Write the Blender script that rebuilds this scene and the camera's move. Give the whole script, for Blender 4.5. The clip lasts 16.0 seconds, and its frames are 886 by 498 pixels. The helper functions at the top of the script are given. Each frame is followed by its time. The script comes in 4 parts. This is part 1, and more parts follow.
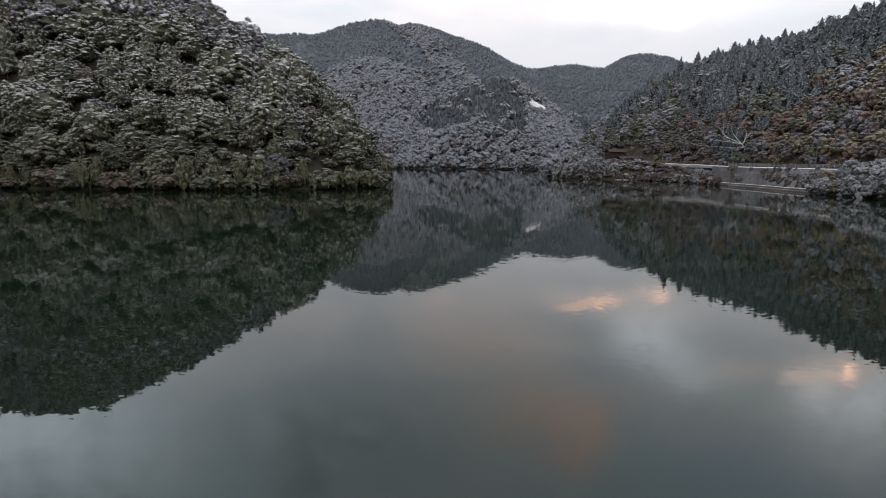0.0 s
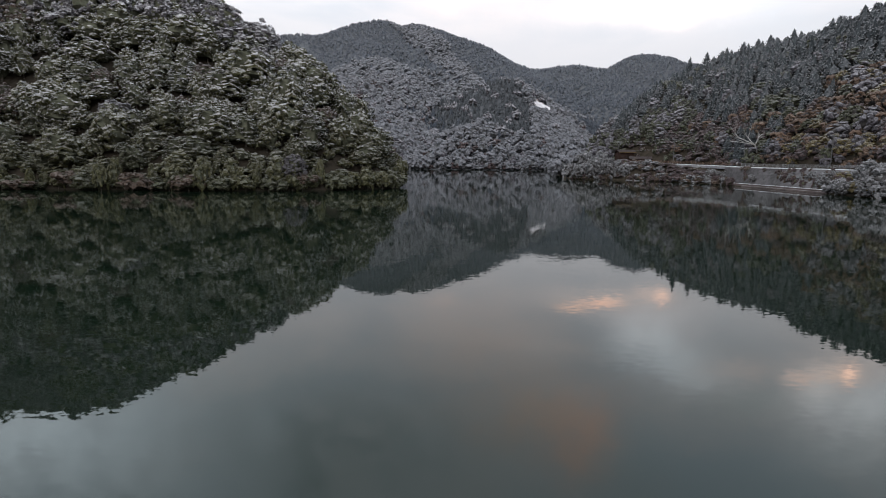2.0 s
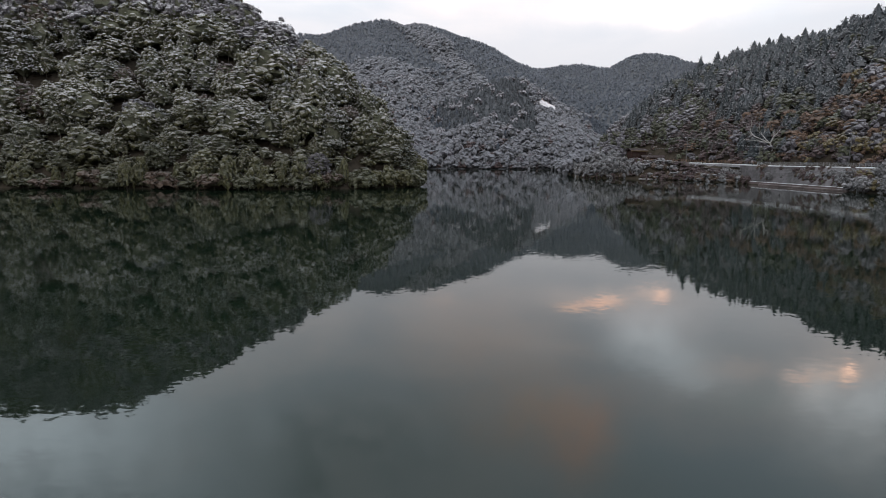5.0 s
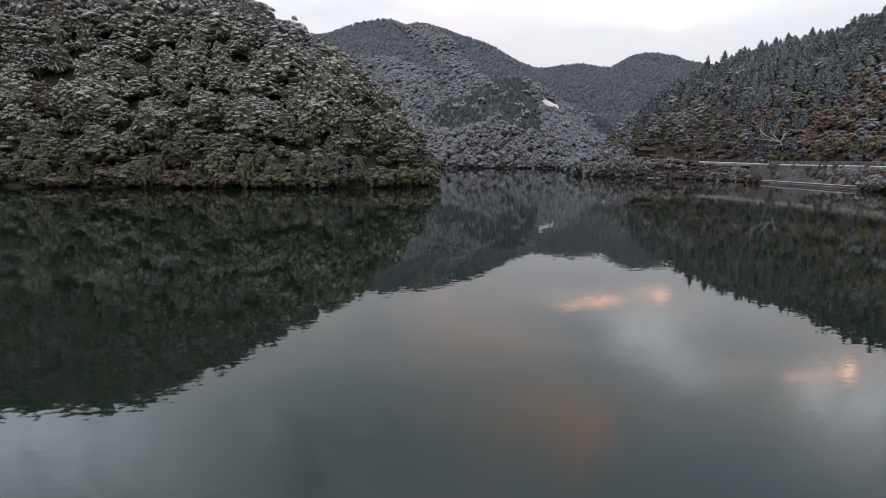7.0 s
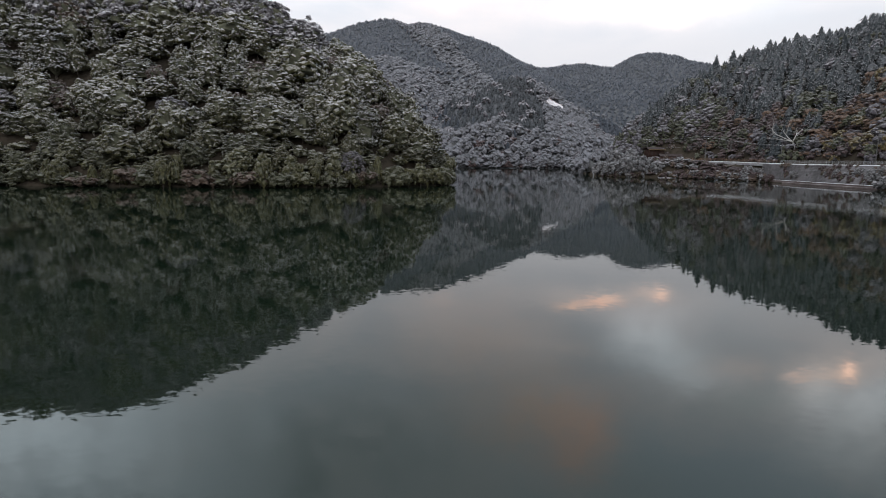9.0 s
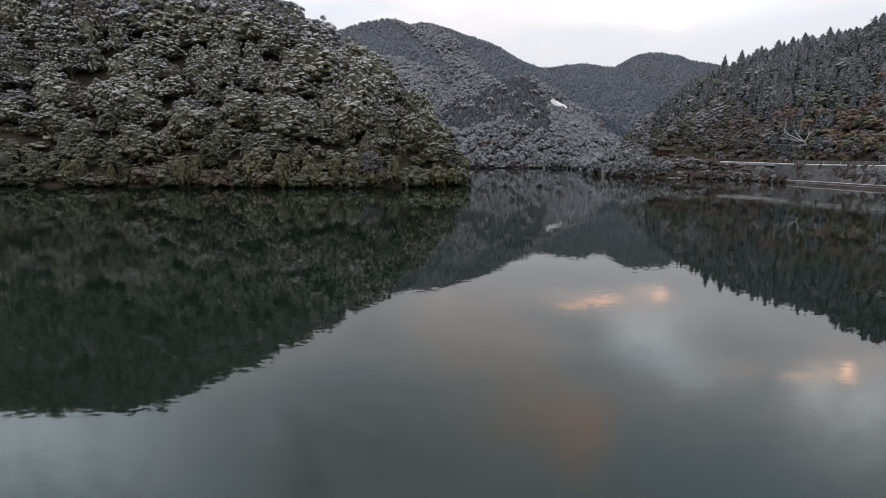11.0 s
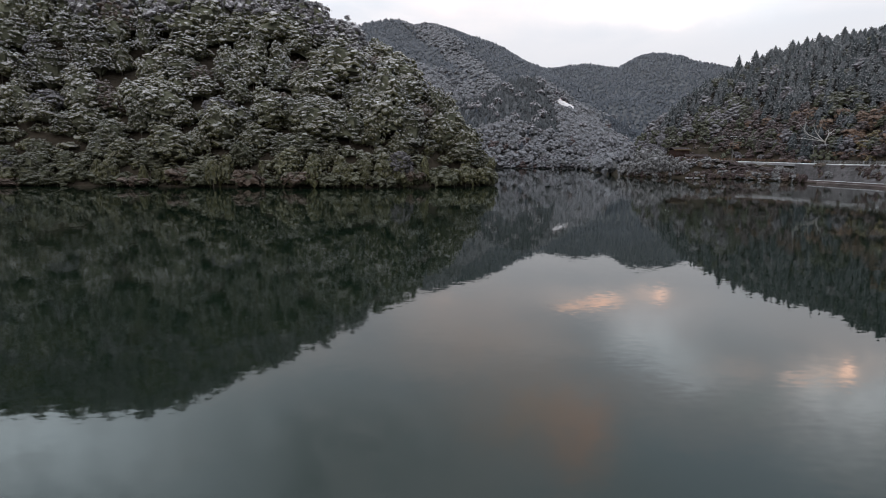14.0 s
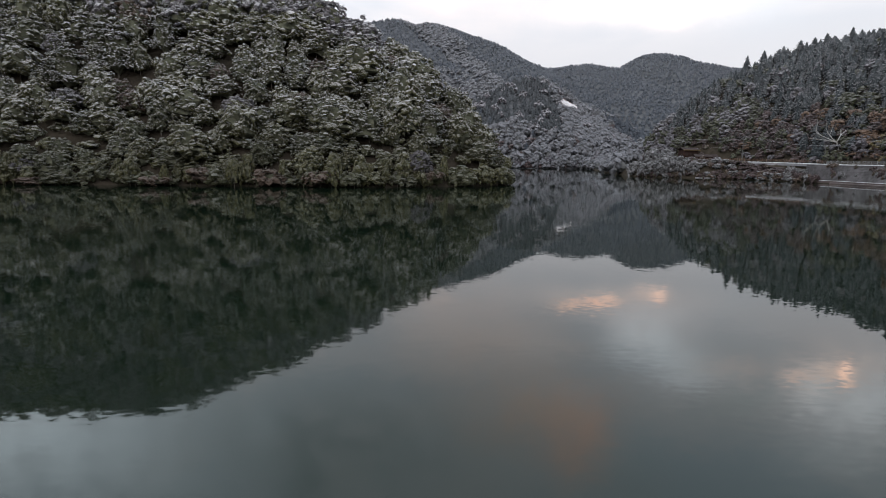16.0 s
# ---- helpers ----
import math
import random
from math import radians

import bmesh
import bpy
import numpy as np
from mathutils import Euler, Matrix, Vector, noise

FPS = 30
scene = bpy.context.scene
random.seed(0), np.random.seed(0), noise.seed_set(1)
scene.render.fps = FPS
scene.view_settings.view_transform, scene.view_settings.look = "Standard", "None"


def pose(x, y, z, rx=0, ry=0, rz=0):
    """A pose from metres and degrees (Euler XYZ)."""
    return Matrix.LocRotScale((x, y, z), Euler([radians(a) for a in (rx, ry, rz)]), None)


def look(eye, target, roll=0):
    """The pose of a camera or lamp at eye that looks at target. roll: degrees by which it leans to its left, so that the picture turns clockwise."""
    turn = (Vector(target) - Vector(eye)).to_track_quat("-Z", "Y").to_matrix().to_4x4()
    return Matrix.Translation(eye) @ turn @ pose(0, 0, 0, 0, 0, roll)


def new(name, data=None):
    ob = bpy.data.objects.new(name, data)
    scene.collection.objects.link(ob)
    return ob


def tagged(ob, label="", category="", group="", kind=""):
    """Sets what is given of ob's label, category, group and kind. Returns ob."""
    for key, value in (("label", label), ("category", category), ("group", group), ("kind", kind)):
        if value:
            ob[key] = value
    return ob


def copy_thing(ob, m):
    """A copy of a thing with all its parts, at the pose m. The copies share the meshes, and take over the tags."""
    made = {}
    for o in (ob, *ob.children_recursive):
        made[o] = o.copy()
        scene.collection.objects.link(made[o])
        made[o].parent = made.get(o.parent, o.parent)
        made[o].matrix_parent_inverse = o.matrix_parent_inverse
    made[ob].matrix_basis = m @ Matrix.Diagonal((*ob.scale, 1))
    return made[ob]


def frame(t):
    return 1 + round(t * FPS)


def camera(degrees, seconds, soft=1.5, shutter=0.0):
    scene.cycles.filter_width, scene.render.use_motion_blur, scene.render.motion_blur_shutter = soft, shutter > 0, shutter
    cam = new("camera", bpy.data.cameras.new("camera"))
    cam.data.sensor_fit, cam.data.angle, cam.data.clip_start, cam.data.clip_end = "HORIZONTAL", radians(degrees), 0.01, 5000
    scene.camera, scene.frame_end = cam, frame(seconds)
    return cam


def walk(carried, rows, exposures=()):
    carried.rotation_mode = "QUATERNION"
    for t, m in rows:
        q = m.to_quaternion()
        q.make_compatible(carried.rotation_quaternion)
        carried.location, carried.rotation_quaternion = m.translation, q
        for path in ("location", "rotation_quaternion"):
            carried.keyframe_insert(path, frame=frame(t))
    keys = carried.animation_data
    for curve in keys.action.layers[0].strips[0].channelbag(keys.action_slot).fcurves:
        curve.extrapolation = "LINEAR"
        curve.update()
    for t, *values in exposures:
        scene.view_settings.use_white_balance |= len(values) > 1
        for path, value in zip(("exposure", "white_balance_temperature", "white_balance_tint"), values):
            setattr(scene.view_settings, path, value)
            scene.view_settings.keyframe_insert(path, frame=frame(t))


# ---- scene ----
cam = camera(77.0, 16.0, soft=1.0)
PATH = [
    (0, (-0.711, -0.177, 8.108), (-0.707, 1.799, 7.7872), 0.70),
    (0.5, (-1.747, -0.058, 8.105), (-1.744, 1.918, 7.7852), 0.70),
    (1, (-2.779, -0.016, 8.106), (-2.776, 1.960, 7.7862), 0.60),
    (1.5, (-3.800, -0.016, 8.095), (-3.796, 1.960, 7.7762), 0.60),
    (2, (-4.787, -0.015, 8.075), (-4.786, 1.961, 7.7562), 0.70),
    (2.5, (-5.840, -0.050, 8.035), (-5.838, 1.926, 7.7152), 0.60),
    (3, (-6.882, -0.092, 7.977), (-6.879, 1.883, 7.6572), 0.70),
    (3.5, (-7.848, -0.140, 7.909), (-7.846, 1.835, 7.5892), 0.60),
    (4, (-8.778, -0.235, 7.856), (-8.776, 1.740, 7.5362), 0.60),
    (6.5, (-13.890, -0.488, 7.523), (-13.887, 1.488, 7.2022), 0.60),
    (7, (-14.900, -0.554, 7.476), (-14.896, 1.421, 7.1542), 0.60),
    (7.5, (-15.971, -0.579, 7.417), (-15.967, 1.397, 7.0952), 0.70),
    (8, (-17.012, -0.550, 7.361), (-17.009, 1.425, 7.0392), 0.60),
    (8.5, (-18.125, -0.502, 7.319), (-18.121, 1.474, 6.9982), 0.60),
    (9, (-19.265, -0.417, 7.299), (-19.261, 1.559, 6.9772), 0.60),
    (11.5, (-25.049, -0.174, 7.311), (-25.043, 1.801, 6.9892), 0.60),
    (12, (-26.222, -0.158, 7.320), (-26.216, 1.817, 6.9992), 0.60),
    (12.5, (-27.508, -0.168, 7.308), (-27.501, 1.807, 6.9872), 0.60),
    (13, (-28.745, -0.143, 7.269), (-28.740, 1.833, 6.9482), 0.60),
    (13.5, (-29.989, -0.149, 7.204), (-29.984, 1.827, 6.8832), 0.60),
    (14, (-31.252, -0.167, 7.138), (-31.246, 1.808, 6.8172), 0.60),
    (14.5, (-32.481, -0.198, 7.074), (-32.475, 1.778, 6.7532), 0.60),
    (15, (-33.734, -0.210, 7.031), (-33.727, 1.766, 6.7102), 0.60),
    (15.5, (-35.023, -0.231, 7.008), (-35.014, 1.745, 6.6872), 0.60),
    (16, (-36.386, -0.272, 6.998), (-36.375, 1.703, 6.6772), 0.70),
]
walk(cam, [(t, look(eye, target, roll)) for t, eye, target, roll in PATH])

# ---- world, sun, exposure ----
SUN_UP, SUN_TURN = 38.0, 205.0   # degrees above the horizon, degrees to the right of straight ahead


def nodes_of(owner):
    owner.use_nodes = True
    tree = owner.node_tree
    tree.nodes.clear()
    return tree


def node(tree, kind, **values):
    """A node with its inputs set by name (spaces as underscores) or linked, when a socket is given."""
    n = tree.nodes.new(kind)
    for key, value in values.items():
        if key.startswith("p_"):
            if key == "p_operation":
                n.operation = value
            elif key == "p_blend_type":
                n.blend_type = value
            elif key == "p_data_type":
                n.data_type = value
            elif key == "p_sky_type":
                n.sky_type = value
            elif key == "p_noise_dimensions":
                n.noise_dimensions = value
            elif key == "p_feature":
                n.feature = value
            continue
        wanted = key.replace("_", " ")
        for s in n.inputs:
            if s.name.lower() == wanted.lower() and s.enabled:
                if isinstance(value, bpy.types.NodeSocket):
                    tree.links.new(value, s)
                else:
                    s.default_value = value
                break
    return n


def math_node(tree, op, a, b=None, clamp=False):
    n = tree.nodes.new("ShaderNodeMath")
    n.operation, n.use_clamp = op, clamp
    for i, v in enumerate((a, b)):
        if v is None:
            continue
        if isinstance(v, bpy.types.NodeSocket):
            tree.links.new(v, n.inputs[i])
        else:
            n.inputs[i].default_value = v
    return n.outputs[0]


def mix_colour(tree, fac, a, b, blend="MIX"):
    n = tree.nodes.new("ShaderNodeMix")
    n.data_type, n.blend_type = "RGBA", blend
    for s, v in ((n.inputs[0], fac), (n.inputs[6], a), (n.inputs[7], b)):
        if isinstance(v, bpy.types.NodeSocket):
            tree.links.new(v, s)
        elif isinstance(v, (int, float)):
            s.default_value = v
        else:
            s.default_value = (*v, 1)
    return n.outputs[2]


def step_between(tree, value, low, high):
    n = tree.nodes.new("ShaderNodeMapRange")
    n.interpolation_type = "SMOOTHSTEP"
    tree.links.new(value, n.inputs[0])
    n.inputs[1].default_value, n.inputs[2].default_value = low, high
    return n.outputs[0]


def make_world():
    world = bpy.data.worlds.new("overcast_evening")
    scene.world = world
    t = nodes_of(world)
    sky = t.nodes.new("ShaderNodeTexSky")
    sky.sky_type, sky.sun_disc = "NISHITA", False
    sky.sun_elevation, sky.sun_rotation = radians(SUN_UP), radians(SUN_TURN)
    way = t.nodes.new("ShaderNodeTexCoord").outputs["Generated"]
    xyz = node(t, "ShaderNodeSeparateXYZ", Vector=way)
    up = math_node(t, "ADD", math_node(t, "ABSOLUTE", xyz.outputs[2]), 0.12)
    flat = t.nodes.new("ShaderNodeCombineXYZ")
    t.links.new(math_node(t, "DIVIDE", xyz.outputs[0], up), flat.inputs[0])
    t.links.new(math_node(t, "DIVIDE", xyz.outputs[1], up), flat.inputs[1])
    billows = node(t, "ShaderNodeTexNoise", Vector=flat.outputs[0], Scale=1.3, Detail=4.0, Roughness=0.5, Distortion=0.4)
    cover = step_between(t, billows.outputs[0], 0.34, 0.66)
    high = step_between(t, xyz.outputs[2], 0.14, 0.34)
    cloud = mix_colour(t, cover, (0.85, 0.93, 1.03), (1.25, 1.20, 1.22))
    top = step_between(t, xyz.outputs[2], 0.28, 0.55)
    cloud = mix_colour(t, top, cloud, mix_colour(t, cover, (1.05, 1.27, 1.47), (1.45, 1.50, 1.58)))
    cloud = mix_colour(t, high, (0.85, 0.84, 0.875), cloud)

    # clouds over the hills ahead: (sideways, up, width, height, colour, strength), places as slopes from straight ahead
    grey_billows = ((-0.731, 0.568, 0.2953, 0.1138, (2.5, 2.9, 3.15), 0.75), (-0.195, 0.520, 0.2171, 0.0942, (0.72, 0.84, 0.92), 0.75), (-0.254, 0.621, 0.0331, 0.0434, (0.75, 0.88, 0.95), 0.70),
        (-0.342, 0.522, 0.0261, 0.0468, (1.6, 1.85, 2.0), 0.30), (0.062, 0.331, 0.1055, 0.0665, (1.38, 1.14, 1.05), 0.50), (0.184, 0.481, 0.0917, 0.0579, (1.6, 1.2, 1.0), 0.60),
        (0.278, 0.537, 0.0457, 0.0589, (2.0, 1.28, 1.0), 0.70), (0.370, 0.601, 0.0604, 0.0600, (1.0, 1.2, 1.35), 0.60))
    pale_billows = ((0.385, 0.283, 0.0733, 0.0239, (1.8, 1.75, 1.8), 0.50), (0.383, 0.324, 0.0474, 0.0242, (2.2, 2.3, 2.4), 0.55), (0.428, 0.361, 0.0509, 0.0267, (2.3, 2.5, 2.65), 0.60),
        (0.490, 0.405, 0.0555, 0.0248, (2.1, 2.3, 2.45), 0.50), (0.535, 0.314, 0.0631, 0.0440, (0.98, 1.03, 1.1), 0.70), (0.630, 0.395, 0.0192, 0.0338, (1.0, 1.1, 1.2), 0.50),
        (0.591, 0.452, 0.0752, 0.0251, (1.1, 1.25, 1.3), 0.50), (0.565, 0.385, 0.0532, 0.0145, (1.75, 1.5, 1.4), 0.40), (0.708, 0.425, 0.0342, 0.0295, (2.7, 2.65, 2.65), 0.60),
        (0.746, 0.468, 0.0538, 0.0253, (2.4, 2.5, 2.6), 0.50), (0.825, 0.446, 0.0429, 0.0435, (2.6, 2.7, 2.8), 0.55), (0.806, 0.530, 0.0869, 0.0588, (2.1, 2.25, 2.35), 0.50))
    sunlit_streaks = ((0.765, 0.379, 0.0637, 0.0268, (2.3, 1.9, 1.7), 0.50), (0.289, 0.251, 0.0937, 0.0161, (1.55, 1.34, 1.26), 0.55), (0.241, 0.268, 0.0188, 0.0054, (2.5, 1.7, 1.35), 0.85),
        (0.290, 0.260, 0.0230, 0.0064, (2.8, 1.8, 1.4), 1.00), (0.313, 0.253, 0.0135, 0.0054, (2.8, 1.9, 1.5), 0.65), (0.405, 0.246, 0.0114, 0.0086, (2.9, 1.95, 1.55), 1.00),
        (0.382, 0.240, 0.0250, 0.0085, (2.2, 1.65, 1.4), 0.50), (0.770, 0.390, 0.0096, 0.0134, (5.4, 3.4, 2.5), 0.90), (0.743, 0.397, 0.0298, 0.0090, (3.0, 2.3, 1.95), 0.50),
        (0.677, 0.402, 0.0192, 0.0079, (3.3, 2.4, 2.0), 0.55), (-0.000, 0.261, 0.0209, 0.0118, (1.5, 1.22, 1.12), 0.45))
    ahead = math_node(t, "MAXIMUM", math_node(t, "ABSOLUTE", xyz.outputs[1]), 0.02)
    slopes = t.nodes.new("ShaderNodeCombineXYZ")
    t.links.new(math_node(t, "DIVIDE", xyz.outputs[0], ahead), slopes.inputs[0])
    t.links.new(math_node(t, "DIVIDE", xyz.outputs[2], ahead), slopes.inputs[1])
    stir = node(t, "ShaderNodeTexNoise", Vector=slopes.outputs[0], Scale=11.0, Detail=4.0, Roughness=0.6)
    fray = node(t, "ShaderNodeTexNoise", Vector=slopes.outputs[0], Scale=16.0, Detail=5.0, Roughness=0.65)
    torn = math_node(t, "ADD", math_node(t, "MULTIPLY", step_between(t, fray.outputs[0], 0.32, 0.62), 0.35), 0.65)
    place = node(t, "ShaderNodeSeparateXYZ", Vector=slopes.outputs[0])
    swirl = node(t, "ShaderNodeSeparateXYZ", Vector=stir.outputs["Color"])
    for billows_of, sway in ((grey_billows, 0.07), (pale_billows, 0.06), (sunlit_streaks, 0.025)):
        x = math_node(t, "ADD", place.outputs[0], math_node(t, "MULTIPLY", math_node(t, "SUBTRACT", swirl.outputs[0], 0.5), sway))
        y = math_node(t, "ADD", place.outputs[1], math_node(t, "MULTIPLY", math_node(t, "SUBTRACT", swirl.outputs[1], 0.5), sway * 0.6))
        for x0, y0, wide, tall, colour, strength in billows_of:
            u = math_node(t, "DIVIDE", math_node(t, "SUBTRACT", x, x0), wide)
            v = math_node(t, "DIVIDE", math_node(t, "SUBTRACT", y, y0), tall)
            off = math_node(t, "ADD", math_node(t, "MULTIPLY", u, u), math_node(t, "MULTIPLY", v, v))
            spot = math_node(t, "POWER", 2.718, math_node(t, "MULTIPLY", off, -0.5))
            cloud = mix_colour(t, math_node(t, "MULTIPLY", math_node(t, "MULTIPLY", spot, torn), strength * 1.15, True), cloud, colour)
    clear = mix_colour(t, 1.0, sky.outputs[0], (0.12, 0.12, 0.12), "MULTIPLY")
    colour = mix_colour(t, 0.93, clear, cloud)
    back = node(t, "ShaderNodeBackground", Color=colour, Strength=1.0)
    out = t.nodes.new("ShaderNodeOutputWorld")
    t.links.new(back.outputs[0], out.inputs[0])


make_world()
sun = new("sun", bpy.data.lights.new("sun", "SUN"))
sun.data.energy, sun.data.angle, sun.data.color = 0.9, radians(40), (1.0, 0.94, 0.88)
a, e = radians(SUN_TURN), radians(SUN_UP)
sun.matrix_basis = look((60, 100, 300), Vector((60, 100, 300)) - Vector((math.sin(a) * math.cos(e), math.cos(a) * math.cos(e), math.sin(e))))
scene.view_settings.exposure = 0.0


# ---- materials ----
def material(name):
    m = bpy.data.materials.new(name)
    t = nodes_of(m)
    out = t.nodes.new("ShaderNodeOutputMaterial")
    s = t.nodes.new("ShaderNodeBsdfPrincipled")
    t.links.new(s.outputs[0], out.inputs[0])
    return m, t, s


def place_of(t):
    return t.nodes.new("ShaderNodeNewGeometry")


def snow_on(t, geo, colour, amount, flatness=(0.1, 0.85), high=None, grain=1.6, normal=None, torn=(0.30, 0.62)):
    """Lays snow on what faces up; high: the heights between which it thickens."""
    up = node(t, "ShaderNodeSeparateXYZ", Vector=normal or geo.outputs["Normal"]).outputs[2]
    lies = step_between(t, up, *flatness)
    patch = node(t, "ShaderNodeTexNoise", Vector=geo.outputs["Position"], Scale=grain, Detail=3.0, Roughness=0.6)
    wide = node(t, "ShaderNodeTexNoise", Vector=geo.outputs["Position"], Scale=0.12, Detail=2.0)
    fac = math_node(t, "MULTIPLY", lies, step_between(t, patch.outputs[0], *torn))
    fac = math_node(t, "MULTIPLY", fac, math_node(t, "MULTIPLY", step_between(t, wide.outputs[0], 0.05, 0.5), amount))
    if high:
        z = node(t, "ShaderNodeSeparateXYZ", Vector=geo.outputs["Position"]).outputs[2]
        # thicker frost higher up; the low floor also paints the hill foot's shade
        rise = math_node(t, "ADD", math_node(t, "MULTIPLY", step_between(t, z, *high), 0.92), 0.08)
        fac = math_node(t, "MULTIPLY", fac, rise)
    return mix_colour(t, fac, colour, (0.64, 0.618, 0.635))


def leaf_material(name, dark, light, snow, high=(-5.0, 31.0), rough=0.55, flatness=(0.1, 0.95), grain=0.8, each=0.16, bump=0.3, ruffle=3.6):
    m, t, s = material(name)
    dark, light = [(r, g * 0.96, b * 1.02) for r, g, b in (dark, light)]
    geo = place_of(t)
    tone = node(t, "ShaderNodeTexNoise", Vector=geo.outputs["Position"], Scale=0.14, Detail=3.0, Roughness=0.6)
    whole = t.nodes.new("ShaderNodeObjectInfo").outputs["Random"]
    v = math_node(t, "ADD", math_node(t, "MULTIPLY", geo.outputs["Random Per Island"], each), math_node(t, "MULTIPLY", whole, 0.35))
    v = math_node(t, "ADD", v, math_node(t, "MULTIPLY", step_between(t, tone.outputs[0], 0.3, 0.7), 0.45), True)
    col = mix_colour(t, v, dark, light)
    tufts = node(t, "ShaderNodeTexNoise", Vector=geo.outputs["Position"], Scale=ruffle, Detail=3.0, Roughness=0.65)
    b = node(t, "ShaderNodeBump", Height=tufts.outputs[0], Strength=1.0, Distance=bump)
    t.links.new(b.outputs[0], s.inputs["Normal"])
    # shade between the tufts is painted in: colour darkens in the bump's hollows
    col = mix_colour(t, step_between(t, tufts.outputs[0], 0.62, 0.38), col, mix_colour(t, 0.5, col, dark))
    col = snow_on(t, geo, col, snow, flatness, high, grain, b.outputs[0], (0.15, 0.5))
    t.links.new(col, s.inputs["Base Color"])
    s.inputs["Roughness"].default_value = rough
    s.inputs["Specular IOR Level"].default_value = 0.12
    return m


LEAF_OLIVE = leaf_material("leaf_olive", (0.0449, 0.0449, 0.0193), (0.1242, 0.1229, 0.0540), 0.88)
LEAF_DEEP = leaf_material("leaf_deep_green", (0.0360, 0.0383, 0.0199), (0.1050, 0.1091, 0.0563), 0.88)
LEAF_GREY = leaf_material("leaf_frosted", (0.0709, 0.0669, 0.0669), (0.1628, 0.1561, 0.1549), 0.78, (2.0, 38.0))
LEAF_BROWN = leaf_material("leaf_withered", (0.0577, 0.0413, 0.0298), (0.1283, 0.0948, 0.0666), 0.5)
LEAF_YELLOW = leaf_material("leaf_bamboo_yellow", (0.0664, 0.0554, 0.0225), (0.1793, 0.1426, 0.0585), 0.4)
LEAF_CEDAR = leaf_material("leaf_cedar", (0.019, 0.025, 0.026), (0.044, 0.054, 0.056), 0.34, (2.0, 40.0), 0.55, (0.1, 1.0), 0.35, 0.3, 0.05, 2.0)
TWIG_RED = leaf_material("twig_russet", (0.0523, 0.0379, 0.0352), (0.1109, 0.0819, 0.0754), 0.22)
# far and knoll leaves carry distance haze in their colour, paler and bluer
FAR_CEDAR = leaf_material("leaf_hazy_far_cedar", (0.0515, 0.0616, 0.0717), (0.0739, 0.0862, 0.0986), 0.17, (-60, 220), 0.6, (-0.2, 1.0), 0.12, 0.2, 0.5, 0.7)
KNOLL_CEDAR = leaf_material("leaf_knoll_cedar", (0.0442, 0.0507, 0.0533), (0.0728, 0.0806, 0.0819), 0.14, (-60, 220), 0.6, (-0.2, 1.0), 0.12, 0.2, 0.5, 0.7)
FAR_LEAF = leaf_material("leaf_hazy_far_grey", (0.1235, 0.1284, 0.1321), (0.1852, 0.1902, 0.1938), 0.14, (-60, 160), 0.6, (-0.2, 1.0), 0.12, 0.2, 0.7, 0.8)
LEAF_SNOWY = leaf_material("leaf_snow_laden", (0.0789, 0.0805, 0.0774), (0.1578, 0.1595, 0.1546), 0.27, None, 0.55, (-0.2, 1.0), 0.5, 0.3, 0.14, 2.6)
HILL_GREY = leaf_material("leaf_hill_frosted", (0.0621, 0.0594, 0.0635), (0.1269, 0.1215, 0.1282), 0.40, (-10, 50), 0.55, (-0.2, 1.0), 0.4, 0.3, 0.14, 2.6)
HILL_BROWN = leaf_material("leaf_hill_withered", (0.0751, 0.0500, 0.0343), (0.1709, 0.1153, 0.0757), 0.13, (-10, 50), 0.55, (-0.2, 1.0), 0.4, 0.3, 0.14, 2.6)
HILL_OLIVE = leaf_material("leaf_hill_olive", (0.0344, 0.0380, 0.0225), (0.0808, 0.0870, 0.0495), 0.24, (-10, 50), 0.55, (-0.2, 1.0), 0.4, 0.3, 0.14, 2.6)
LEAVES = [LEAF_OLIVE, LEAF_DEEP, LEAF_GREY, LEAF_BROWN, LEAF_YELLOW, LEAF_CEDAR, TWIG_RED, FAR_CEDAR, FAR_LEAF]
OLIVE, DEEP, GREY, BROWN, YELLOW, CEDAR, RUSSET, FCEDAR, FGREY, CORE, SNOWY, KCEDAR, HGREY, HBROWN, HOLIVE, HCORE, FCORE = range(17)


def plain_material(name, dark, light, scale, rough=0.8, snow=0.0, bump=0.0, flatness=(0.5, 0.9), metal=0.0, grain=1.6, sheen=0.4):
    m, t, s = material(name)
    s.inputs["Specular IOR Level"].default_value = sheen
    geo = place_of(t)
    fine = node(t, "ShaderNodeTexNoise", Vector=geo.outputs["Position"], Scale=scale, Detail=6.0, Roughness=0.65)
    wide = node(t, "ShaderNodeTexNoise", Vector=geo.outputs["Position"], Scale=scale * 0.13, Detail=3.0)
    v = math_node(t, "ADD", math_node(t, "MULTIPLY", fine.outputs[0], 0.6), math_node(t, "MULTIPLY", wide.outputs[0], 0.5))
    col = mix_colour(t, step_between(t, v, 0.35, 0.75), dark, light)
    if snow:
        col = snow_on(t, geo, col, snow, flatness, grain=grain)
    t.links.new(col, s.inputs["Base Color"])
    s.inputs["Roughness"].default_value, s.inputs["Metallic"].default_value = rough, metal
    if bump:
        b = node(t, "ShaderNodeBump", Height=fine.outputs[0], Strength=0.8, Distance=bump)
        t.links.new(b.outputs[0], s.inputs["Normal"])
    return m


